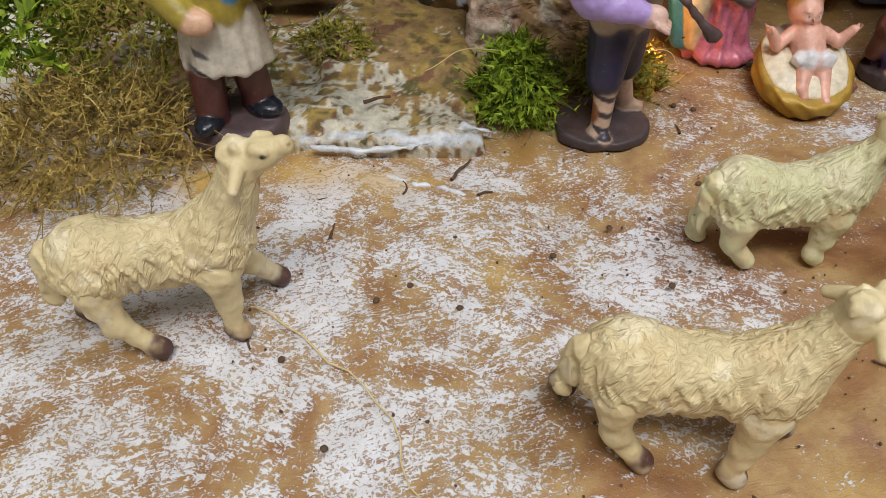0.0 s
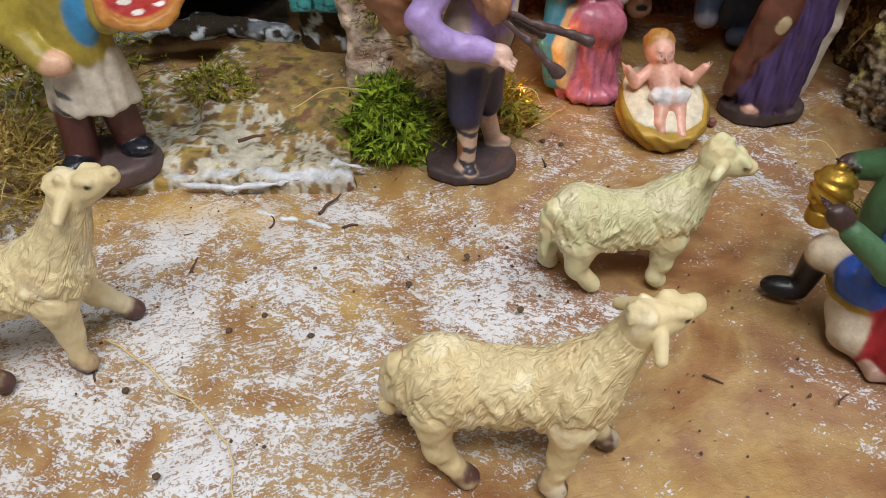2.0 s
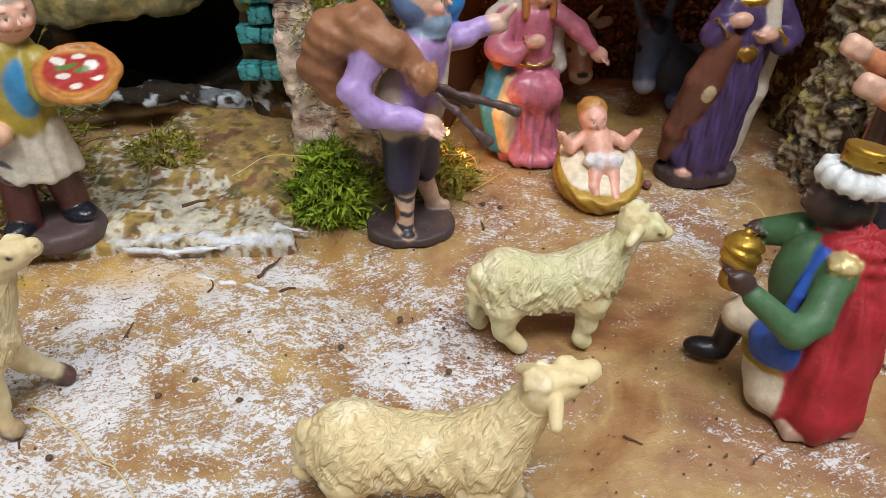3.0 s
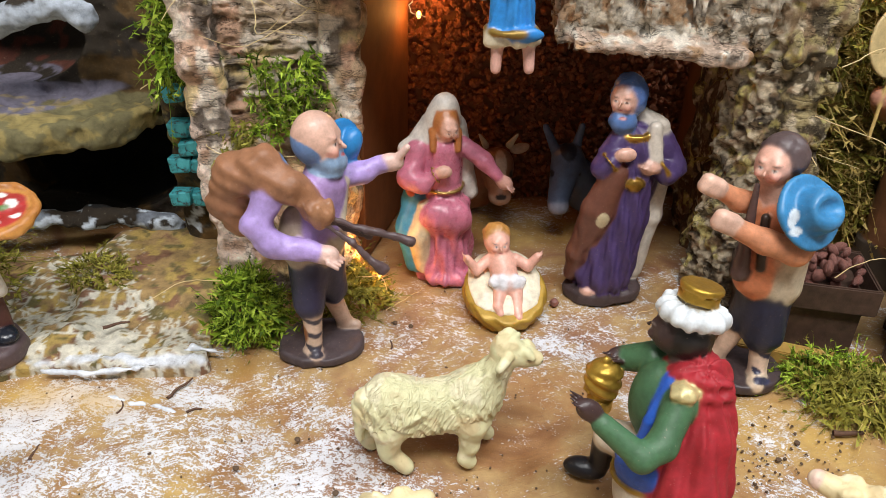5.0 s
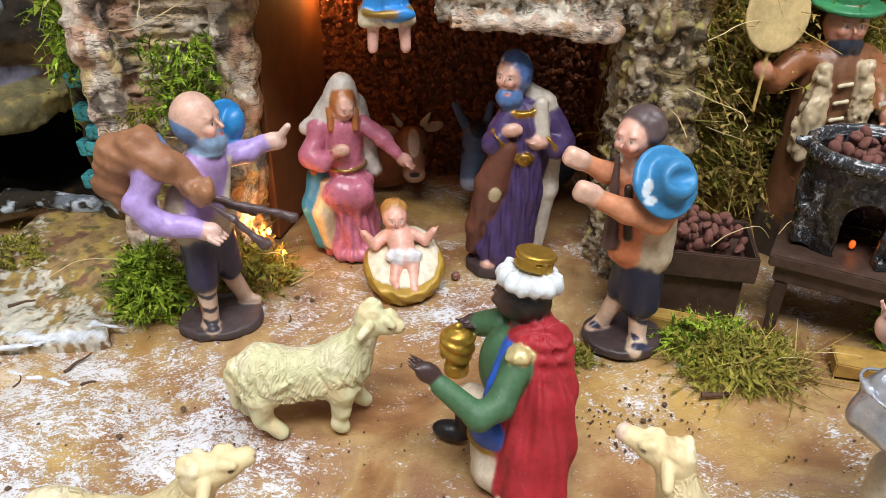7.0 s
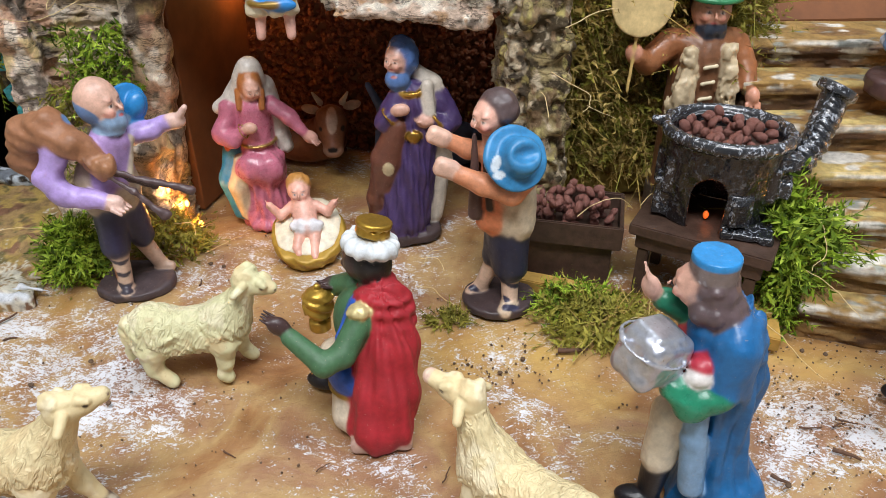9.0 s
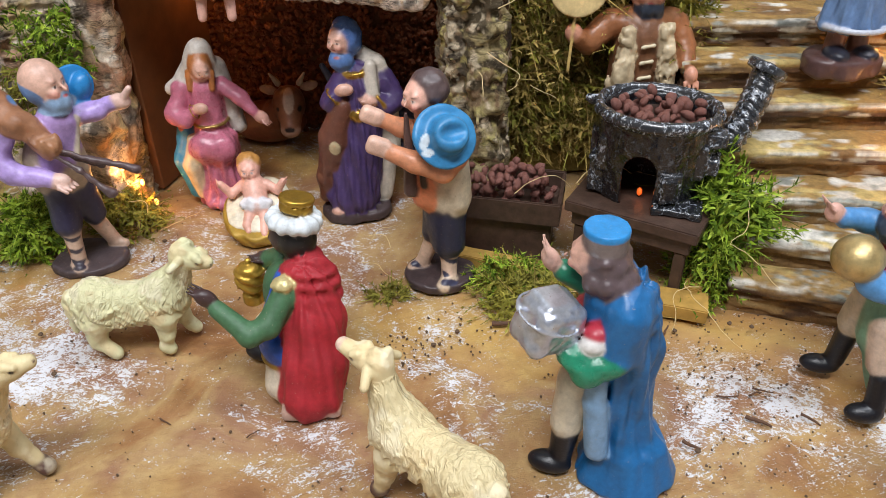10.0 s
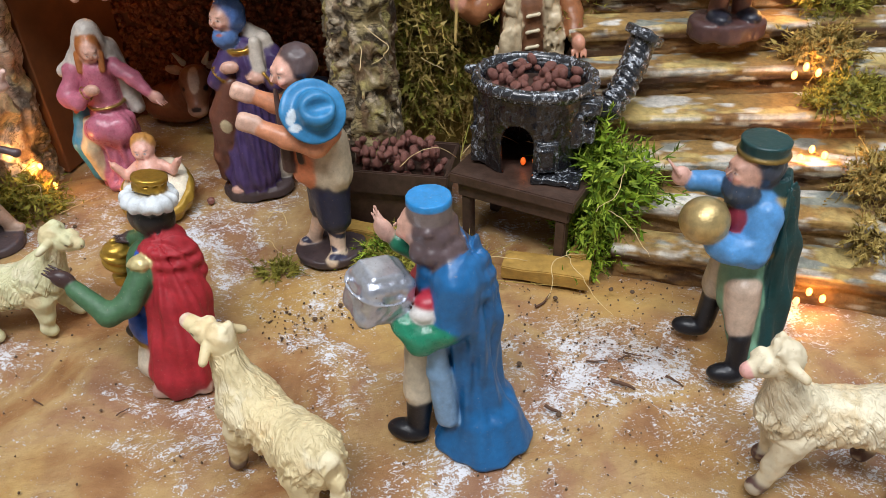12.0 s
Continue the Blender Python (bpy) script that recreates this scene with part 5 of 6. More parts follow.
def green_king():
    f = Clay(0.75)
    green, coat = "173f40", "5a96d0"
    f.chain([(1, 10, 78), (6, 8, 56), (8, 4, 32), (4, -4, 8)], [8.5, 9, 8.8, 8], green, 3, disp=folds(6, 1.5, 4, 4), gloss=0.3)
    f.chain([(-6, 6, 52), (-5, 2, 32), (-2, -6, 8)], [9, 8.5, 5], "74a084", 2, disp=drape(0.9, 3, 1, 0.3))
    f.cap((-6, 8, 56), (-6, 8, 74), 10, 9.5, coat, 2, disp=drape(0.9, 4), gloss=0.35)
    f.ell((-13, 5, 68), (4, 6, 10), "8a3044", 1.5)
    f.ring((-7, 8, 53), 10.2, 1.9, "a88840", 0.8, gilt=0.7)
    f.cap((-9, 10, 48), (-9, 14, 30), 7.6, 6.6, "cfc0a8", 2, disp=drape(0.9, 5))
    f.cap((-9, 15, 24), (-10, 16, 8), 5, 4.6, "15161d", 1)
    f.ell((-15, 17, 4.5), (8.4, 4.8, 4.5), "15161d", 1, rot=(0, 0, -20))
    f.cap((-7, -2, 40), (-7, -6, 24), 7, 5.5, "d0b8a4", 2)
    f.cap((-7, -9, 20), (-7, -11, 7), 4.6, 4.4, "15161d", 1)
    f.ell((-11, -12, 4.5), (8, 4.8, 4.5), "15161d", 1, rot=(0, 0, -10))
    f.dab((-1, -13, 18), (3, 4, 18), "8cc0a4")
    f.chain([(-4, 0, 72), (-8, -4, 59), (-18, -2, 60), (-24, 1, 66)], [6.6, 6.4, 5.6, 4.2], coat, 2, disp=drape(0.9, 6, 1, 1))
    f.chain([(-10, 14, 76), (-20, 14, 79), (-28, 14, 80)], [6, 5, 4.4], coat, 2, disp=drape(0.9, 7, 1, 1))
    f.ell((-33, 14, 83), (4, 3, 4.6), "e4b4a4", 1, rot=(0, -30, 0))
    fingers(f, (-35, 14, 85), (-3, 0, 4), "e4b4a4", 1.2)
    f.ell((-26, 3, 70), (9.6, 9.6, 9.2), "cdb47c", 0.8, gilt=0.7, gloss=0.4)
    f.ell((-2, 4, 76), (5, 6, 3), "c8b070", 1, gilt=0.6)
    f.cap((-4, 9, 78), (-7, 8, 86), 6.5, 6, "3c4a60", 2)
    f.ell((-6, 9, 89), (9.4, 9.4, 9.6), "3a4456", 1.2, disp=drape(1.0, 8, 2, 1))
    f.ell((-12, 7, 88), (6.6, 7, 8), "d8a894", 0.8)
    face(f, (-12, 7, 88), 186, 6.8, skin="d8a894")
    f.ell((-13, 6, 80), (6.6, 6.6, 7), "3a4658", 2, disp=drape(1.0, 9, 2, 1))
    f.disc((-7, 8, 97), 8.6, 3.2, green, 0.8, top=1.08, gloss=0.35)
    f.ring((-7, 8, 94.5), 8.6, 1.3, "8a7038", 0.6, gilt=0.6)
    return f.make("standing_king_figurine", at(0.400, 0.120) @ Matrix.Scale(0.96, 4), "standing king figurine in dark green cape holding a golden ball", "figurine", "king figurines")


def baker():
    f = Clay(0.75)
    f.disc((0, 0, 4), (21, 17), 5, "5a4a4c", 1, round=3, gloss=0.2, disp=lambda p: 1.2 * np.abs(vnoise(p, 0.13, 3)))
    f.cap((-7, -6, 10), (-6, -2, 34), 6.2, 7, "5e3530", 2, disp=drape(0.8, 2))
    f.cap((9, 4, 10), (7, 2, 34), 6.2, 7, "5e3530", 2, disp=drape(0.8, 3))
    f.ell((-7, -10, 10.5), (5.5, 8.5, 4.2), "20242e", 1.2, rot=(0, 0, -10), gloss=0.5)
    f.ell((12, 0, 11), (8, 6, 4.2), "20242e", 1.2, rot=(0, 0, -30), gloss=0.5)
    f.disc((2, 0, 41), (17, 13), 12, "ddd6c8", 2, top=0.8, round=3, disp=folds(6, 0.9, 2, 0))
    for z in (40, 32):
        f.dab((-8, -12, z), (8.5, 4, 1.5), "5c5c60", rot=(0, 22, -14))
    f.cap((2, 0, 54), (3, 0, 74), 12, 11, "a8963c", 2, disp=drape(1.0, 4))
    f.ell((8, -7, 66), (6, 5, 12), "3f8fc4", 1.5)
    f.chain([(-8, -3, 74), (-14, -8, 62), (-6, -13, 54)], [7, 6.4, 5], "a8963c", 2)
    f.ell((-2, -14, 52), (6.5, 4.5, 5), "e0b496", 1.2)
    f.chain([(14, -2, 74), (18, -9, 66), (22, -10, 68)], [6.0, 5.2, 4.2], "a8963c", 2)
    f.disc((30, -9, 72), 14.5, 2.0, "c98d44", 0.8, rot=(20, 4, 0), round=1.6, gloss=0.3, disp=lambda p: 0.8 * fbm(p, 0.2, 2, 3))
    f.ring((30, -9, 73), 12.4, 1.7, "b87838", 1.0, rot=(20, 4, 0), gloss=0.3, disp=lambda p: 0.7 * fbm(p, 0.25, 2, 4))
    f.dab((30, -9.6, 74.4), (10.8, 10.8, 2.6), "a82f2c", rot=(20, 4, 0))
    for x, y in ((26, -12), (34, -7), (29, -3), (31, -16), (23, -6), (37, -12)):
        f.dab((x, y, 74.6 + 0.33 * (y + 9)), (2.4, 1.9, 2.6), "ece6e0")
    for x, y in ((31, -9), (26, -8)):
        f.dab((x, y, 75), (3.6, 1.3, 2.4), "5a7a38", rot=(0, 0, 20))
    f.cap((5, 0, 78), (7, 0, 83), 5, 5, SKIN, 1)
    f.ell((9, -1, 90), (9, 8.8, 10), SKIN, 1)
    f.ell((7, 2, 91), (9.6, 8.6, 9), "6a3c28", 1)
    face(f, (10, -2, 90), -50, 8.2)
    f.disc((8, 0, 99), 9.5, 4.5, "e6e2dc", 1, top=1.15, round=2)
    return f.make("baker_figurine", at(-0.076, 0.231, 0.005) @ Matrix.Scale(0.96, 4), "pizza baker figurine in striped apron holding a pizza", "figurine", "crib figurines")


def nut_seller():
    f = Clay(0.8)
    f.disc((2, 2, 10), (16, 13), 12, "4a4038", 2)
    f.cap((2, 0, 24), (3, 0, 92), 13.5, 15, "7a5238", 2, disp=drape(1.2, 2))
    f.chain([(-7, -12, 98), (-9, -14, 80), (-10, -13, 60)], [4.6, 5.4, 5.2], "cbb896", 1, disp=drape(2.0, 3, 2, 1.2))
    f.chain([(12, -12, 98), (14, -14, 80), (14, -13, 60)], [4.6, 5.4, 5.2], "cbb896", 1, disp=drape(2.0, 4, 2, 1.2))
    for z in (92, 84, 76, 68):
        f.cap((-1, -16, z), (5, -16, z + 1), 1.4, 1.4, "d6c8a8", 0.6)
    f.ell((3, 0, 100), (18, 11, 9), "8a5c3c", 3)
    f.chain([(-13, 0, 100), (-25, -3, 91), (-32, -7, 95)], [7.5, 6, 4.6], "9a6440", 2, disp=drape(0.9, 5, 1, 1))
    f.ell((-34, -8, 98), (4.6, 4.2, 5), "d69a80", 1)
    f.chain([(18, 0, 99), (23, -6, 88), (24, -14, 82)], [7.4, 6.2, 4.6], "9a6440", 2, disp=drape(0.9, 6, 1, 1))
    f.ell((25, -18, 78), (3.8, 4.4, 4.8), "d69a80", 1)
    fingers(f, (25, -20, 75), (0, -2, -3), "d69a80", 1.4)
    f.ell((3, -2, 116), (9.6, 9.4, 11), "d09a82", 1)
    face(f, (3, -3, 116), -100, 8.8, skin="d09a82")
    f.ell((3, -6, 108), (7.6, 6, 6), "2e3644", 1.5, disp=drape(0.9, 7, 2, 0.7))
    f.ell((4, 2, 118), (10.4, 8.6, 9), "2c2620", 1)
    f.disc((3, 0, 124), 16, 1.6, "3c8a5c", 1, round=1.2, rot=(6, 0, 0))
    f.disc((3, 1, 130), 9.5, 6, "3c8a5c", 1.2, top=0.8, round=3)
    f.disc((-33, -9, 122), 16.5, 1.2, "d6bd86", 0.5, rot=(80, 0, 10), round=0.8)
    f.cap((-34, -9.5, 116), (-36, -12, 80), 1.3, 1.3, "d0b26e", 0.6)
    return f.make("nut_seller_figurine", at(0.338, 0.285), "bearded nut seller figurine in brown jacket and green hat", "figurine", "crib figurines")


def angel():
    f = Clay(0.75)
    f.disc((-2, 0, 134), (10.5, 8), 12, "2f86d0", 2, top=0.62, round=3, disp=folds(6, 1.1))
    f.disc((-2, 0, 124), (12, 8.5), 3.5, "dccfb0", 2, top=0.9, round=2, disp=folds(5, 1.0))
    f.ring((-2, 0, 126.5), 9.4, 1.6, "9a7c3a", 1, gilt=0.5)
    f.ell((2, -7, 126), (8, 3, 3), "2f86d0", 2, disp=drape(0.8, 3))
    f.cap((-7, -1, 122), (-7.5, -3, 112), 3.0, 2.5, "e4b0a0", 1)
    f.cap((5, -1, 122), (5.5, -3, 112), 3.0, 2.5, "e4b0a0", 1)
    f.cap((-2, 0, 144), (-2, 0, 164), 7.5, 8, "2f86d0", 2, disp=drape(0.8, 4))
    f.ell((-2, 0, 178), (8, 8, 9), SKIN, 1)
    f.ell((-2, 2, 180), (9, 8, 9), "b8843c", 1)
    f.cap((-9, 0, 166), (-18, -4, 158), 4, 3, "2f86d0", 1)
    f.cap((5, 0, 166), (14, -4, 158), 4, 3, "2f86d0", 1)
    return f.make("angel_figurine", at(0.139, 0.262, 0.003), "small hanging angel figurine with blue skirt on the lintel", "figurine", "crib figurines")


def donkey():
    f = Clay(0.8)
    g = "5a6884"
    f.ell((14, 8, 14), (26, 14, 14), g, 3)
    f.cap((0, 2, 20), (-14, -4, 34), 10, 8.5, g, 4)
    f.cap((-15, -5, 38), (-20, -14, 20), 8.5, 5.5, g, 2)
    f.ell((-20, -16, 18), (5.5, 5, 4.6), "a0a0b0", 1.5)
    f.cap((-21, -3, 42), (-27, -3, 54), 3, 2, g, 1)
    f.cap((-11, -2, 42), (-9, -2, 54), 3, 2, g, 1)
    f.dab((-16, -8, 44), (4, 6, 6), "2a2c3a")
    for x in (-24, -11):
        f.dab((x, -10, 33), (2, 2.4, 1.8), "1c1c26")
    f.cap((0, -6, 5), (18, -8, 5), 5, 4, g, 2)
    return f.make("donkey_figurine", at(0.203, 0.348) @ Matrix.Scale(1.1, 4), "lying blue-grey donkey figurine in the stable", "figurine", "stable animal figurines")


def ox():
    f = Clay(0.8)
    g = "7c4a32"
    f.ell((-16, 8, 14), (24, 14, 14), g, 3)
    f.cap((-8, 0, 22), (0, -6, 30), 11, 10, g, 4)
    f.cap((0, -8, 34), (1, -18, 22), 10, 6.5, "8c5a3e", 2)
    f.ell((1, -20, 20), (6.5, 5, 5), "b08a74", 1.5)
    f.dab((1, -25, 22), (3.6, 2.4, 1.6), "241a18")
    f.ell((-12, -4, 40), (6, 3, 3.4), "c0a088", 1, rot=(0, 15, 0))
    f.ell((13, -4, 42), (6, 3, 3.4), "c0a088", 1, rot=(0, -15, 0))
    f.cap((-6, -4, 44), (-10, -6, 51), 2.4, 1.2, "cfc0a4", 1)
    f.cap((7, -4, 44), (11, -6, 51), 2.4, 1.2, "cfc0a4", 1)
    f.dab((1, -14, 36), (3.4, 8, 9), "c8a890")
    for x in (-5, 7):
        f.dab((x, -15, 32), (1.8, 2.4, 1.8), "1c1412")
    return f.make("ox_figurine", at(0.150, 0.362), "lying brown ox figurine with pale muzzle in the stable", "figurine", "stable animal figurines")


def stair_figure():
    f = Clay(0.8)
    f.disc((0, 0, 5), (20, 15), 5.5, "5c4240", 1, round=3, disp=drape(1.0, 2))
    f.ell((-6, -6, 11), (6, 8, 4), "2a2c3a", 1)
    f.ell((9, -5, 11), (6, 8, 4), "2a2c3a", 1)
    f.cap((-5, 0, 12), (-4, 0, 26), 5, 5, "8a5a48", 1)
    f.cap((7, 0, 12), (6, 0, 26), 5, 5, "8a5a48", 1)
    f.disc((1, 0, 34), (17, 13), 13, "6a86b0", 2, top=0.75, round=3, disp=folds(8, 1.2))
    f.ring((1, 0, 24), 15, 1.8, "c8ccd8", 1)
    f.cap((1, 0, 46), (1, 0, 66), 11, 10, "b04848", 2)
    f.ell((1, -1, 82), (8.5, 8.5, 10), SKIN, 1)
    f.ell((1, 2, 84), (9.5, 8.5, 10), "6a4a38", 1)
    f.chain([(-10, 0, 64), (-17, -6, 54), (-8, -12, 50)], [5, 4.6, 4], "b04848", 2)
    f.chain([(12, 0, 64), (19, -6, 54), (10, -12, 50)], [5, 4.6, 4], "b04848", 2)
    return f.make("woman_figurine", at(0.434, 0.262, 0.080), "figurine in grey-blue skirt standing on the stairs", "figurine", "crib figurines")


WOOL = "dccb9e"


def sheep(name, m, label, length=46, tall=30, head=(34, 4, 52), nose=(44, 8, 56), feet=None, hooves="5a3e3a", wool=WOOL, grow=1.0, nose_col=None, seed=0, tail=True):
    """A cast sheep that stands along +x: its trunk, neck, head, ears, tail and four legs, all under shaggy wool."""
    f = Clay(0.55)

    def shag(p):
        bend = 1.5 * vnoise(p, 0.09, seed + 17)
        q = np.stack([(p[..., 0] + 0.45 * p[..., 2]) * 0.40 + bend, p[..., 1] * 0.30, p[..., 2] * 0.12 - p[..., 0] * 0.05], -1)
        lock = np.abs(vnoise(q, 1.0, seed + 3)) + 0.5 * np.abs(vnoise(q * 1.9, 1.0, seed + 9)) - 0.4
        flank = np.clip((tall + 9.0 - p[..., 2]) / 6.0, 0.3, 1.0)
        return 2.1 * grow * lock * flank + 0.6 * fbm(p, 0.07, 2, seed)
    L = length
    belly = tall * 0.45
    hip, chest = (-L * 0.36, 0, tall + 0.5), (L * 0.33, 0, tall + 1)
    f.ell((0, 0, tall), (L * 0.52, 9.6, 10.0), wool, 3, disp=shag, gloss=0.2)
    f.ell(hip, (L * 0.25, 10.4, 12.0), wool, 5, disp=shag, gloss=0.2)
    f.ell(chest, (L * 0.20, 9.6, 11.0), wool, 5, disp=shag, gloss=0.2)
    hd, ns = np.array(head, float), np.array(nose, float)
    f.cap((chest[0] + 2, 0, tall + 4), hd - np.array([2, 0, 3]), 8.4, 4.6, wool, 5, disp=shag, gloss=0.2)
    way = (ns - hd) / np.linalg.norm(ns - hd)
    f.cap(hd - way * 2, hd + way * 4.5, 5.2, 4.0, wool, 1.6, gloss=0.28)
    f.cap(hd + way * 4, ns, 3.7, 2.7, wool, 1.4, gloss=0.3)
    side = np.cross(way, (0, 0, 1.0))
    side /= np.linalg.norm(side)
    up = np.cross(side, way)
    for s in (-1, 1):
        o = hd + side * s * 4.8 - way * 1 + up * 1.0
        f.cap(o, o + side * s * 4.2 - up * 2.6 - way * 2.2, 1.9, 1.5, wool, 0.5)
        f.cap(hd + way * 4.5 + side * s * 2.6 + up * 3.0, hd + way * 6.5 + side * s * 3.2 + up * 2.0, 1.7, 1.3, wool, 1.0)
        f.dab(hd + way * 6.0 + side * s * 4.3 + up * 1.2, 0.85, "2c2622")
        f.dab(ns + side * s * 1.6 + up * 0.5 + way * 2.6, 0.7, "6a4a44")
    f.ell(hd - way * 2 + up * 4, (4.0, 4.4, 2.8), wool, 2, disp=lambda p: 1.2 * fbm(p, 0.35, 2, 5))
    if nose_col:
        f.dab(ns + way * 2.0, 3.8, nose_col)
    feet = feet or ((-L * 0.42, 8), (-L * 0.30, -8), (L * 0.33, -7), (L * 0.42, 7))
    for i, (x, y) in enumerate(feet):
        top = (hip[0] * 1.05 if i < 2 else chest[0], 6.0 * (1 if y > 0 else -1), tall - 5)
        mid = ((top[0] + x) / 2 + (-2.5 if i < 2 else 0.5), (top[1] + y) / 2, belly)
        f.chain([top, mid, (x, y, 4.5)], [5.6, 3.3, 2.5], wool, 2.2, disp=lambda p: 0.35 * fbm(p, 0.3, 2, 8))
        f.cap((x, y, 4.8), (x + 1.6, y, 3.0), 3.1 if hooves else 2.5, 3.2 if hooves else 2.7, hooves or wool, 0.4 if hooves else 2.0)
    if tail:
        f.cap((-L * 0.58, 0, tall + 5), (-L * 0.64, 0, tall - 11), 3.2, 2.4, wool, 2, disp=shag)
    return f.make(name, m, label, "sheep figurine", "cast sheep figurines", FLEECE, tint=lambda v, base: vary(("d0b88c", 0.30), ("f0e6c8", 0.36), ("bca87c", 0.2), scale=0.09, seed=seed + 60)(v, base) * 0.55 + base * 0.45)


def all_sheep():
    sheep("sheep_figurine", at(-0.075, 0.140, 0, 12), "cream cast sheep with chipped paint and brown hooves, head raised", 45, 31, (28, 0, 57), (37, -2, 61),
          feet=((-27, 9), (-7, -9), (15, -7), (27, 12)), seed=1)
    sheep("sheep_figurine", at(0.103, 0.172, 0, 4), "greenish cream cast sheep with shaggy wool beside the cradle", 40, 24, (26, -1, 45), (34, -3, 43),
          feet=((-22, 6), (-11, -7), (11, -7), (20, 6)), hooves=None, wool="d6d2a6", grow=1.05, seed=2)
    sheep("sheep_figurine", at(0.058, 0.102, 0, -8), "plain cream cast sheep with brown hooves, facing the kings", 46, 30, (29, 2, 53), (38, 6, 55),
          feet=((-29, 12), (-10, -8), (12, -9), (26, 7)), seed=3)
    sheep("sheep_figurine", at(0.224, 0.078, 0, 134), "cream cast sheep with pale pink nose behind the kneeling king", 44, 28, (26, 0, 53), (38, 2, 55),
          nose_col="d8b8a8", grow=1.2, seed=4)
    sheep("sheep_figurine", at(0.404, 0.062, 0, 172), "cream cast sheep with pink nose beside the standing king", 48, 30, (26, 2, 57), (35, 3, 53),
          feet=((-24, 8), (-18, -8), (16, -7), (22, 7)), nose_col="dca8a0", grow=1.2, seed=5, wool="ded2b4")


for build in (shepherd, mary, cradle_and_baby, joseph, piper_boy, red_king, blue_king, green_king, baker, nut_seller, angel, donkey, ox, stair_figure, all_sheep):
    build()

# ---- stove, nuts, tray ----
def part(name, bm, material, parent, label=""):
    me = bpy.data.meshes.new(name)
    bm.to_mesh(me)
    bm.free()
    me.materials.append(material)
    ob = new(name, me)
    ob.parent = parent
    if label:
        ob["label"] = label
    return ob


def cuboid(lo, hi, bevel=0.0006):
    bm = bmesh.new()
    bmesh.ops.create_cube(bm, size=1)
    for v in bm.verts:
        v.co = [lo[i] + (v.co[i] + 0.5) * (hi[i] - lo[i]) for i in range(3)]
    bmesh.ops.bevel(bm, geom=bm.edges[:], offset=bevel, segments=2, affect="EDGES")
    return bm


TABLE = pose(0.3305, 0.216, 0, 0, 0, -34)
table = tagged(new("stove_table"), "small dark stained wooden table under the black stove", "table")
table.matrix_world = TABLE
part("tabletop", cuboid((-0.031, -0.022, 0.034), (0.031, 0.022, 0.0395)), DARK_WOOD, table)
part("apron", cuboid((-0.028, -0.019, 0.026), (0.028, 0.019, 0.034)), DARK_WOOD, table)
for x in (-0.0265, 0.0215):
    for y in (-0.018, 0.013):
        part("leg", cuboid((x, y, -0.001), (x + 0.005, y + 0.005, 0.026)), DARK_WOOD, table)

POT = pose(0.332, 0.221, 0.040, 0, 0, -22)
NARROW = Matrix.Diagonal((0.78, 0.9, 1, 1))
st = Clay(0.7)
st.disc((0, 2, 20), (31, 22), 21, "18181c", 2, top=1.12, round=2, gilt=0.02, disp=lambda p: 0.6 * fbm(p, 0.15, 3, 2))
st.disc((0, 2, 22), (26, 17), 30, "0a0a0c", 1, top=1.15, round=2, gilt=0.0).cut(1.5)
st.disc((0, 2, 12), (27, 18), 25, "0a0a0c", 1, round=2).cut(1.0)
st.disc((0, 2, 29), (33, 23), 2, "18181c", 1, gilt=0.1)
st.chain([(34 * math.cos(a), 2 + 25 * math.sin(a), 41) for a in np.linspace(0, 2 * math.pi, 19)], [3.0] * 19, "1c1c22", 1.0, gilt=0.85)
st.cap((-34, 2, 41), (-40, 2, 42), 3, 2, "1c1c22", 1, gilt=0.7)
st.box((-4, -21, 9), (9.5, 14, 9.5), "050505", 1, round=2).cut(1)
st.cap((-4, -26, 17), (-4, -6, 17), 9.2, 9.2, "050505", 1).cut(1)
st.box((14, -19, 12), (6.0, 2.5, 7), "1c1c22", 1.2, rot=(0, 0, 24), gilt=0.8)
st.box((14, -21, 12), (4.0, 2.0, 5), "1c1c22", 0.8, rot=(0, 0, 24), gilt=0.2)
st.box((-30, -8, 10), (4, 4, 9), "1c1c22", 2, gilt=0.4, disp=lambda p: 0.8 * fbm(p, 0.2, 2, 4))
st.box((33, -6, 21), (5, 5, 4), "1c1c22", 2, gilt=0.7, disp=lambda p: 0.8 * fbm(p, 0.2, 2, 5))
st.box((34, -4, 33), (6, 6, 3), "1c1c22", 2, gilt=0.7, disp=lambda p: 0.8 * fbm(p, 0.2, 2, 6))
st.box((20, -16, 1.5), (14, 8, 1.8), "1c1c22", 1.5, gilt=0.5, disp=lambda p: 0.7 * fbm(p, 0.2, 2, 7))
for a in (150, 185, 215, 330, 5, 40):
    st.box((33 * math.cos(radians(a)), 2 + 23 * math.sin(radians(a)), 22), (2.5, 2.5, 8), "1c1c22", 2, gilt=0.35)
stove = tagged(new("chestnut_stove"), "black clay stove with silver-brushed rims and painted highlights, roasting nuts on a table", "stove")
stove.matrix_world = POT
body = st.make("body", POT, "", "", material=IRON)
pipe = Clay(0.7)
axis = [(24, 8, 22), (33, 12, 25), (38, 19, 33), (41, 26, 42), (43, 31, 50)]
pipe.chain(axis, [5.2, 5.6, 5.8, 6, 6.4], "1c1c22", 1.5, gilt=0.35)
for (a, b, c), (d, e, g) in zip(axis[1:], axis[2:]):
    for t in (0.0, 0.33, 0.66):
        pipe.ring((a + (d - a) * t, b + (e - b) * t, c + (g - c) * t), 5.8, 1.2, "1c1c22", 0.8, rot=(-28, 40, 0), gilt=0.8)
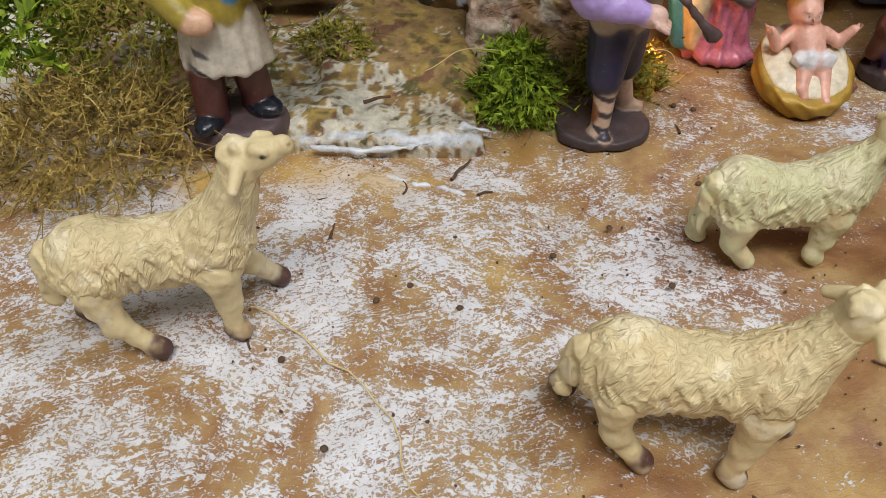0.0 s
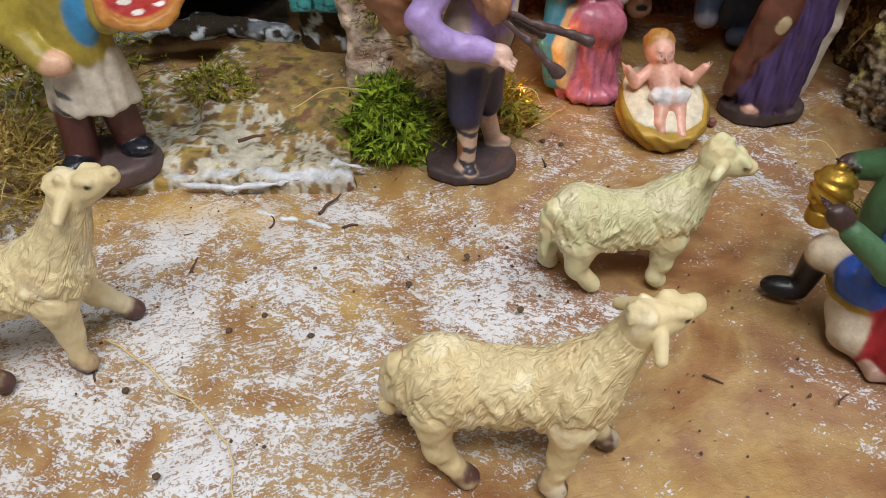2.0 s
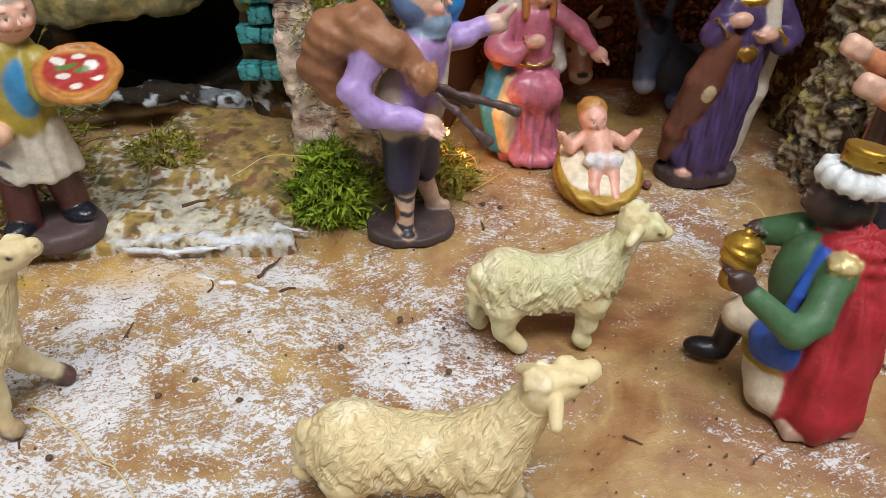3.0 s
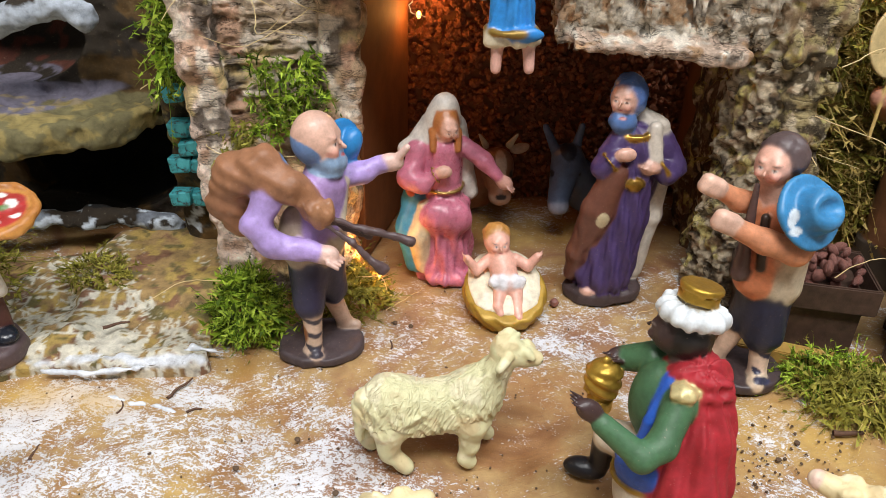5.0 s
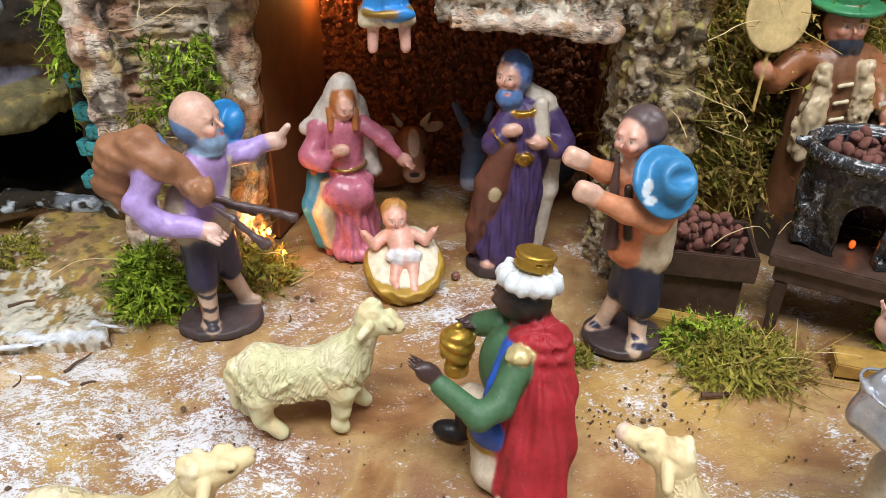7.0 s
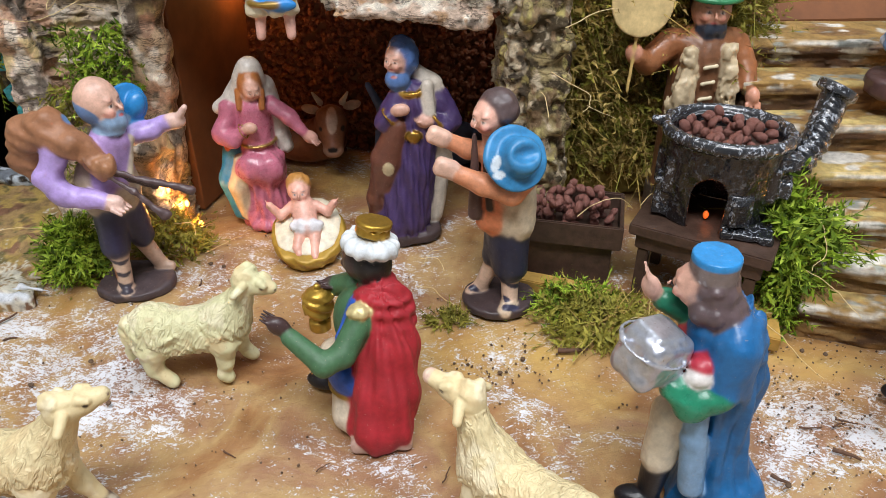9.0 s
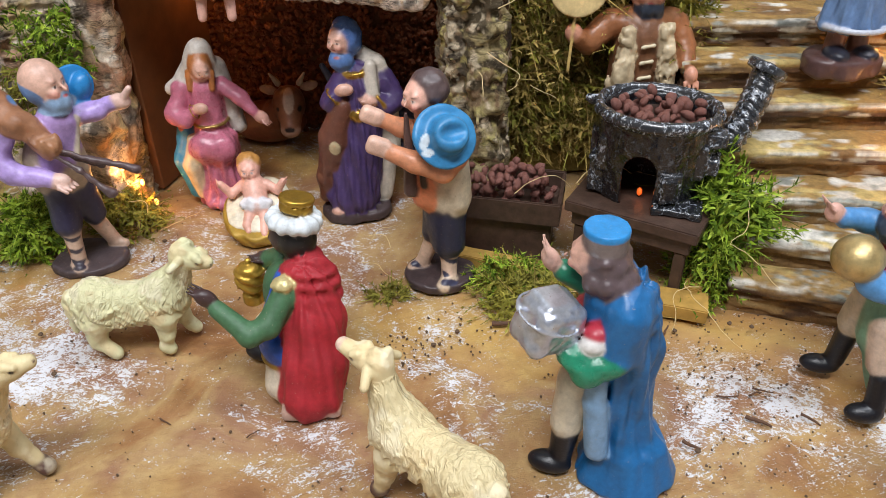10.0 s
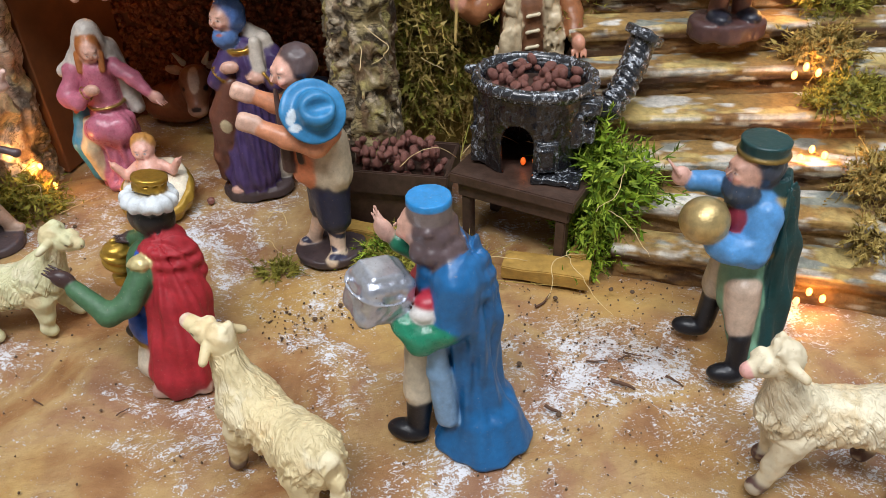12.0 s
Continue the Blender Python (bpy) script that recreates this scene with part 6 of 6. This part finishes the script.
pipe.disc((43.5, 32, 53), 9.2, 2.2, "1c1c22", 1, rot=(-20, 24, 0), gilt=0.9)
for x, y in ((41, 30), (46, 34), (46, 29), (42, 35)):
    pipe.ell((x, y, 54.5), (1.7, 1.7, 3), "050505", 0.5).cut(0.4)
flue = pipe.make("flue_pipe", POT, "", "", material=IRON)
for ob in (body, flue):
    ob.parent = stove
    ob.matrix_world = POT @ NARROW if ob is body else POT
    for key in ("label", "category"):
        if key in ob:
            del ob[key]
flue["label"] = "twisted black flue pipe with silver rim"
bed = bmesh.new()
bmesh.ops.create_cone(bed, cap_ends=True, segments=40, radius1=0.0225, radius2=0.0225, depth=0.004)
bmesh.ops.scale(bed, vec=(1, 0.75, 1), verts=bed.verts)
bmesh.ops.translate(bed, vec=(0, 0.002, 0.0335), verts=bed.verts)
part("ash_bed", bed, DARK_WOOD, stove)


def nut_mesh(seed):
    bm = bmesh.new()
    bmesh.ops.create_icosphere(bm, subdivisions=2, radius=1)
    rng = random.Random(seed)
    k = rng.uniform(0.62, 0.88)
    for v in bm.verts:
        v.co = Vector((v.co.x, v.co.y * k, v.co.z * (0.56 + 0.16 * v.co.x))) * (1 + 0.16 * noise.noise(v.co * 2 + Vector((seed, 0, 0))))
    me = bpy.data.meshes.new("nut")
    bm.to_mesh(me)
    bm.free()
    me.polygons.foreach_set("use_smooth", [True] * len(me.polygons))
    me.materials.append(NUT)
    return me


NUTS = [nut_mesh(i) for i in range(5)]


def heap(rng, count, base, rx, ry, z, high, label, group):
    """Nuts dropped one on another in an oval heap."""
    placed = []
    for i in range(count):
        a, r = rng.uniform(0, 6.283), math.sqrt(rng.uniform(0, 1))
        x, y = rx * r * math.cos(a), ry * r * math.sin(a)
        size = rng.uniform(0.0024, 0.0036)
        zz = z + size * 0.6
        for px, py, pz, ps in placed:
            d = math.hypot(px - x, py - y)
            if d < (ps + size) * 0.8:
                zz = max(zz, pz + math.sqrt(max(0, ((ps + size) * 0.8) ** 2 - d * d)))
        if zz > z + high:
            continue
        placed.append((x, y, zz, size))
        ob = new("chestnut", NUTS[i % 5])
        ob.matrix_world = base @ pose(x, y, zz, rng.uniform(0, 360), rng.uniform(0, 360), rng.uniform(0, 360)) @ Matrix.Diagonal((size, size, size, 1))
        tagged(ob, label, "chestnut", group)


rng = random.Random(4)
heap(rng, 170, POT @ pose(0, 0.002, 0), 0.0195, 0.0155, 0.0355, 0.0080, "roasted reddish-brown nut in the stove pan", "nuts in the stove")

TRAY = pose(0.270, 0.244, 0, 0, 0, -16)
tray = tagged(new("nut_tray"), "dark wooden tray of raw nuts on a stand", "tray")
tray.matrix_world = TRAY
part("bottom", cuboid((-0.026, -0.016, 0.022), (0.026, 0.016, 0.025)), DARK_WOOD, tray)
part("side", cuboid((-0.028, -0.018, 0.0215), (0.028, -0.0162, 0.034)), DARK_WOOD, tray)
part("side", cuboid((-0.028, 0.0162, 0.0215), (0.028, 0.018, 0.034)), DARK_WOOD, tray)
part("end", cuboid((-0.028, -0.0161, 0.0215), (-0.0262, 0.0161, 0.034)), DARK_WOOD, tray)
part("end", cuboid((0.0262, -0.0161, 0.0215), (0.028, 0.0161, 0.034)), DARK_WOOD, tray)
part("stand", cuboid((-0.024, -0.014, -0.001), (0.024, 0.014, 0.0213)), DARK_WOOD, tray)
heap(rng, 150, TRAY, 0.0235, 0.0135, 0.025, 0.016, "glossy reddish-brown nut in the tray", "nuts in the tray")

# ---- warm bulbs of the string lights ----
def bulb(x, y, z, watts, material=LED_WARM, colour=(1.0, 0.42, 0.10), label="small warm glowing string light bulb", size=0.0013):
    bm = bmesh.new()
    bmesh.ops.create_uvsphere(bm, u_segments=12, v_segments=8, radius=size)
    bmesh.ops.scale(bm, vec=(1, 1, 1.6), verts=bm.verts)
    me = bpy.data.meshes.new("light_bulb")
    bm.to_mesh(me)
    bm.free()
    me.materials.append(material)
    ob = tagged(new("light_bulb", me), label, "light bulb", "string lights")
    ob.location = (x, y, z)
    d = bpy.data.lights.new("bulb_glow", "POINT")
    d.energy, d.color, d.shadow_soft_size = watts, colour, size * 1.3
    new("bulb_glow", d).location = (x, y - size * 2.6, z + size)


bulb(0.078, 0.281, 0.021, 0.020, size=0.0012)
bulb(0.085, 0.275, 0.012, 0.012, size=0.0012)
bulb(0.073, 0.272, 0.034, 0.010, size=0.0010)
bulb(0.1075, 0.374, 0.110, 0.020)
bulb(0.113, 0.378, 0.120, 0.012)
bulb(0.300, 0.296, 0.156, 0.05)
for x, y, z in ((0.468, 0.273, 0.100), (0.464, 0.232, 0.074), (0.460, 0.203, 0.046), (0.444, 0.151, 0.005)):
    bulb(x, y, z, 0.011 if z > 0.01 else 0.006)
    bulb(x - 0.006, y - 0.002, z - 0.003, 0.006)
    bulb(x + 0.005, y - 0.003, z - 0.002, 0.006)
bulb(0.3275, 0.2155, 0.0425, 0.0004, LED_RED, (1.0, 0.22, 0.04), "dim red ember bulb in the stove", 0.0013)

# ---- loose slats of wood ----
def slat(x, y, z, yaw, size, label):
    bm = cuboid([-v / 2 for v in size], [v / 2 for v in size], 0.0005)
    bmesh.ops.subdivide_edges(bm, edges=bm.edges[:], cuts=3, use_grid_fill=True)
    for v in bm.verts:
        v.co += Vector((0, 0.0006, 0.0005)) * noise.noise(v.co * 180 + Vector((x * 90, y * 90, 0)))
    me = bpy.data.meshes.new("wood_slat")
    bm.to_mesh(me)
    bm.free()
    me.materials.append(SLAT_WOOD)
    tagged(new("wood_slat", me), label, "wood slat", "loose wood slats").matrix_world = pose(x, y, z, 0, 0, yaw)


SLAT_WOOD = plain("ochre_painted_wood", "a8843e", 0.65, 0.35, 160)
slat(0.334, 0.182, 0.0035, -20, (0.040, 0.014, 0.007), "ochre wooden slat on the ground before the stove")
slat(0.258, 0.221, 0.0030, -24, (0.040, 0.009, 0.006), "ochre wooden slat on the ground behind the piper")
slat(0.353, 0.193, 0.0040, 62, (0.020, 0.008, 0.008), "short ochre wooden block beside the stairs")

# ---- litter: twigs, chips, fibres ----
def stick(name, points, radius, material, label, category="twig"):
    cu = bpy.data.curves.new(name, "CURVE")
    cu.dimensions, cu.bevel_depth, cu.bevel_resolution = "3D", radius, 1
    sp = cu.splines.new("POLY")
    sp.points.add(len(points) - 1)
    for i, (q, co) in enumerate(zip(sp.points, points)):
        q.co = (*co, 1)
        q.radius = 1.0 - 0.5 * i / len(points)
    ob = new(name, cu)
    deps = bpy.context.evaluated_depsgraph_get()
    me = bpy.data.meshes.new_from_object(ob.evaluated_get(deps))
    bpy.data.objects.remove(ob)
    me.materials.clear()
    me.materials.append(material)
    return tagged(new(name, me), label, category)


def wander(x, y, z, yaw, length, bend, n=7, seed=0, lift=0.0):
    r = random.Random(seed)
    out = []
    a = radians(yaw)
    for i in range(n):
        out.append((x, y, z + lift * math.sin(math.pi * i / (n - 1))))
        a += r.uniform(-bend, bend)
        x += math.cos(a) * length / (n - 1)
        y += math.sin(a) * length / (n - 1)
    return out


for i, (x, y, yaw, ln, r) in enumerate([(0.128, 0.284, -10, 0.017, 0.0008), (0.128, 0.283, -40, 0.010, 0.0006), (0.003, 0.207, 40, 0.014, 0.0007), (-0.043, 0.196, 28, 0.016, 0.0005),
                                        (0.012, 0.1985, 60, 0.006, 0.0006), (-0.014, 0.199, 55, 0.008, 0.0005), (-0.030, 0.2415, 10, 0.011, 0.0008), (-0.136, 0.152, -55, 0.012, 0.0007),
                                        (0.346, 0.113, -28, 0.010, 0.0009), (0.368, 0.113, -38, 0.008, 0.0006), (0.355, 0.128, -24, 0.008, 0.0004), (0.339, 0.125, -16, 0.009, 0.0004),
                                        (0.352, 0.124, 20, 0.006, 0.0005), (0.318, 0.103, -45, 0.007, 0.0008), (0.302, 0.087, -70, 0.008, 0.0007), (-0.0365, 0.176, 80, 0.008, 0.0008),
                                        (-0.058, 0.139, -55, 0.008, 0.0005), (0.09, 0.235, 70, 0.006, 0.0005), (0.105, 0.195, 60, 0.009, 0.0006), (0.255, 0.175, -20, 0.013, 0.0012),
                                        (0.325, 0.160, 10, 0.012, 0.0006), (0.12, 0.128, -30, 0.006, 0.0004), (0.155, 0.116, 40, 0.006, 0.0003), (0.20, 0.108, 30, 0.008, 0.0003)]):
    stick("twig", wander(x, y, r * 0.8 + (0.0095 if (x, y) == (-0.030, 0.2415) else 0), yaw, ln, 0.35, seed=i), r, TWIG, "thin brown twig lying on the painted ground")
for i, (x, y, z, yaw, ln, lift) in enumerate([(-0.056, 0.147, 0.0012, -30, 0.085, 0.001), (0.045, 0.292, 0.13, -150, 0.05, 0.01), (0.06, 0.286, 0.132, 200, 0.06, -0.01), (0.012, 0.285, 0.075, -80, 0.05, 0.0),
                                              (0.10, 0.275, 0.137, -110, 0.03, 0.0), (-0.02, 0.312, 0.09, 60, 0.06, 0.008), (0.255, 0.232, 0.085, 60, 0.05, 0.004), (0.27, 0.222, 0.04, 20, 0.03, 0.01),
                                              (0.215, 0.205, 0.002, 130, 0.03, 0.001), (0.345, 0.185, 0.012, 250, 0.05, 0.004), (0.352, 0.183, 0.01, 220, 0.04, 0.006), (0.372, 0.2, 0.05, 240, 0.05, 0.0),
                                              (0.088, 0.262, 0.002, 20, 0.03, 0.001), (0.20, 0.245, 0.0015, 70, 0.02, 0.001), (0.21, 0.238, 0.0015, 100, 0.018, 0.002), (0.285, 0.28, 0.07, -60, 0.02, 0.0),
    (0.036, 0.286, 0.138, -40, 0.04, -0.012), (0.050, 0.285, 0.136, 10, 0.05, -0.008), (0.058, 0.284, 0.120, 95, 0.03, 0.0), (0.015, 0.283, 0.060, 100, 0.03, 0.0), (0.02, 0.245, 0.03, 200, 0.03, 0.004), (0.075, 0.262, 0.02, -30, 0.02, 0.003),
    (0.262, 0.245, 0.12, 20, 0.04, 0.006), (0.258, 0.247, 0.10, -60, 0.05, 0.0), (0.30, 0.225, 0.043, 10, 0.03, 0.008), (0.30, 0.19, 0.006, -20, 0.03, 0.006), (0.28, 0.18, 0.005, 30, 0.03, 0.004), (0.36, 0.19, 0.03, -70, 0.04, 0.002)]):
    stick("raffia_fibre", wander(x, y, z, yaw, ln, 0.45, 14, 50 + i, lift), 0.00022 if i else 0.0004, STRAW, "pale curling raffia fibre", "fibre")
rng = random.Random(9)
PEBBLES = [(0.055, 0.182), (0.004, 0.177), (0.035, 0.169), (-0.01, 0.156), (0.005, 0.147), (-0.02, 0.150), (0.07, 0.156), (0.09, 0.205), (0.092, 0.254), (0.099, 0.251), (0.167, 0.2655), (0.108, 0.213), (0.312, 0.126), (0.295, 0.102), (0.322, 0.098), (0.228, 0.163), (0.239, 0.171), (0.335, 0.165), (0.361, 0.168), (0.37, 0.165), (0.405, 0.157), (-0.045, 0.128), (-0.03, 0.10)]
for i, (x, y) in enumerate(PEBBLES):
    bm = bmesh.new()
    bmesh.ops.create_icosphere(bm, subdivisions=2, radius=0.0011 if i != 10 else 0.0021)
    for v in bm.verts:
        v.co *= 1 + 0.25 * noise.noise(v.co * 900 + Vector((i, 0, 0)))
        v.co.z *= 0.7 if i != 10 else 1
    me = bpy.data.meshes.new("pebble")
    bm.to_mesh(me)
    bm.free()
    me.materials.append(NUT if i == 10 else STONE_DARK)
    ob = tagged(new("pebble", me), "small dark grit crumb on the painted ground", "pebble", "grit on the ground")
    ob.matrix_world = pose(x, y, 0.0006 if i != 10 else 0.0018, 0, 0, 40 * i)
spots, sizes = [], []
g = np.random.default_rng(8)
for cx, cy, s, n in ((0.232, 0.166, 0.010, 45), (0.36, 0.165, 0.02, 60), (0.33, 0.11, 0.04, 130), (0.05, 0.15, 0.06, 110), (0.15, 0.13, 0.05, 70), (0.11, 0.24, 0.04, 90), (0.30, 0.15, 0.03, 60), (-0.06, 0.2, 0.03, 50), (0.345, 0.10, 0.03, 120), (0.37, 0.15, 0.025, 90), (0.213, 0.164, 0.007, 40)):
    q = g.normal((cx, cy), s, (n, 2))
    spots += [(a, b, 0.0002) for a, b in q]
    sizes += list(g.uniform(0.0002, 0.0006, n) * (1.15 if s < 0.011 else 1))
lumps("grit", np.array(spots), np.array(sizes), STONE_DARK, "scattered dark brown earth crumbs", "grit")
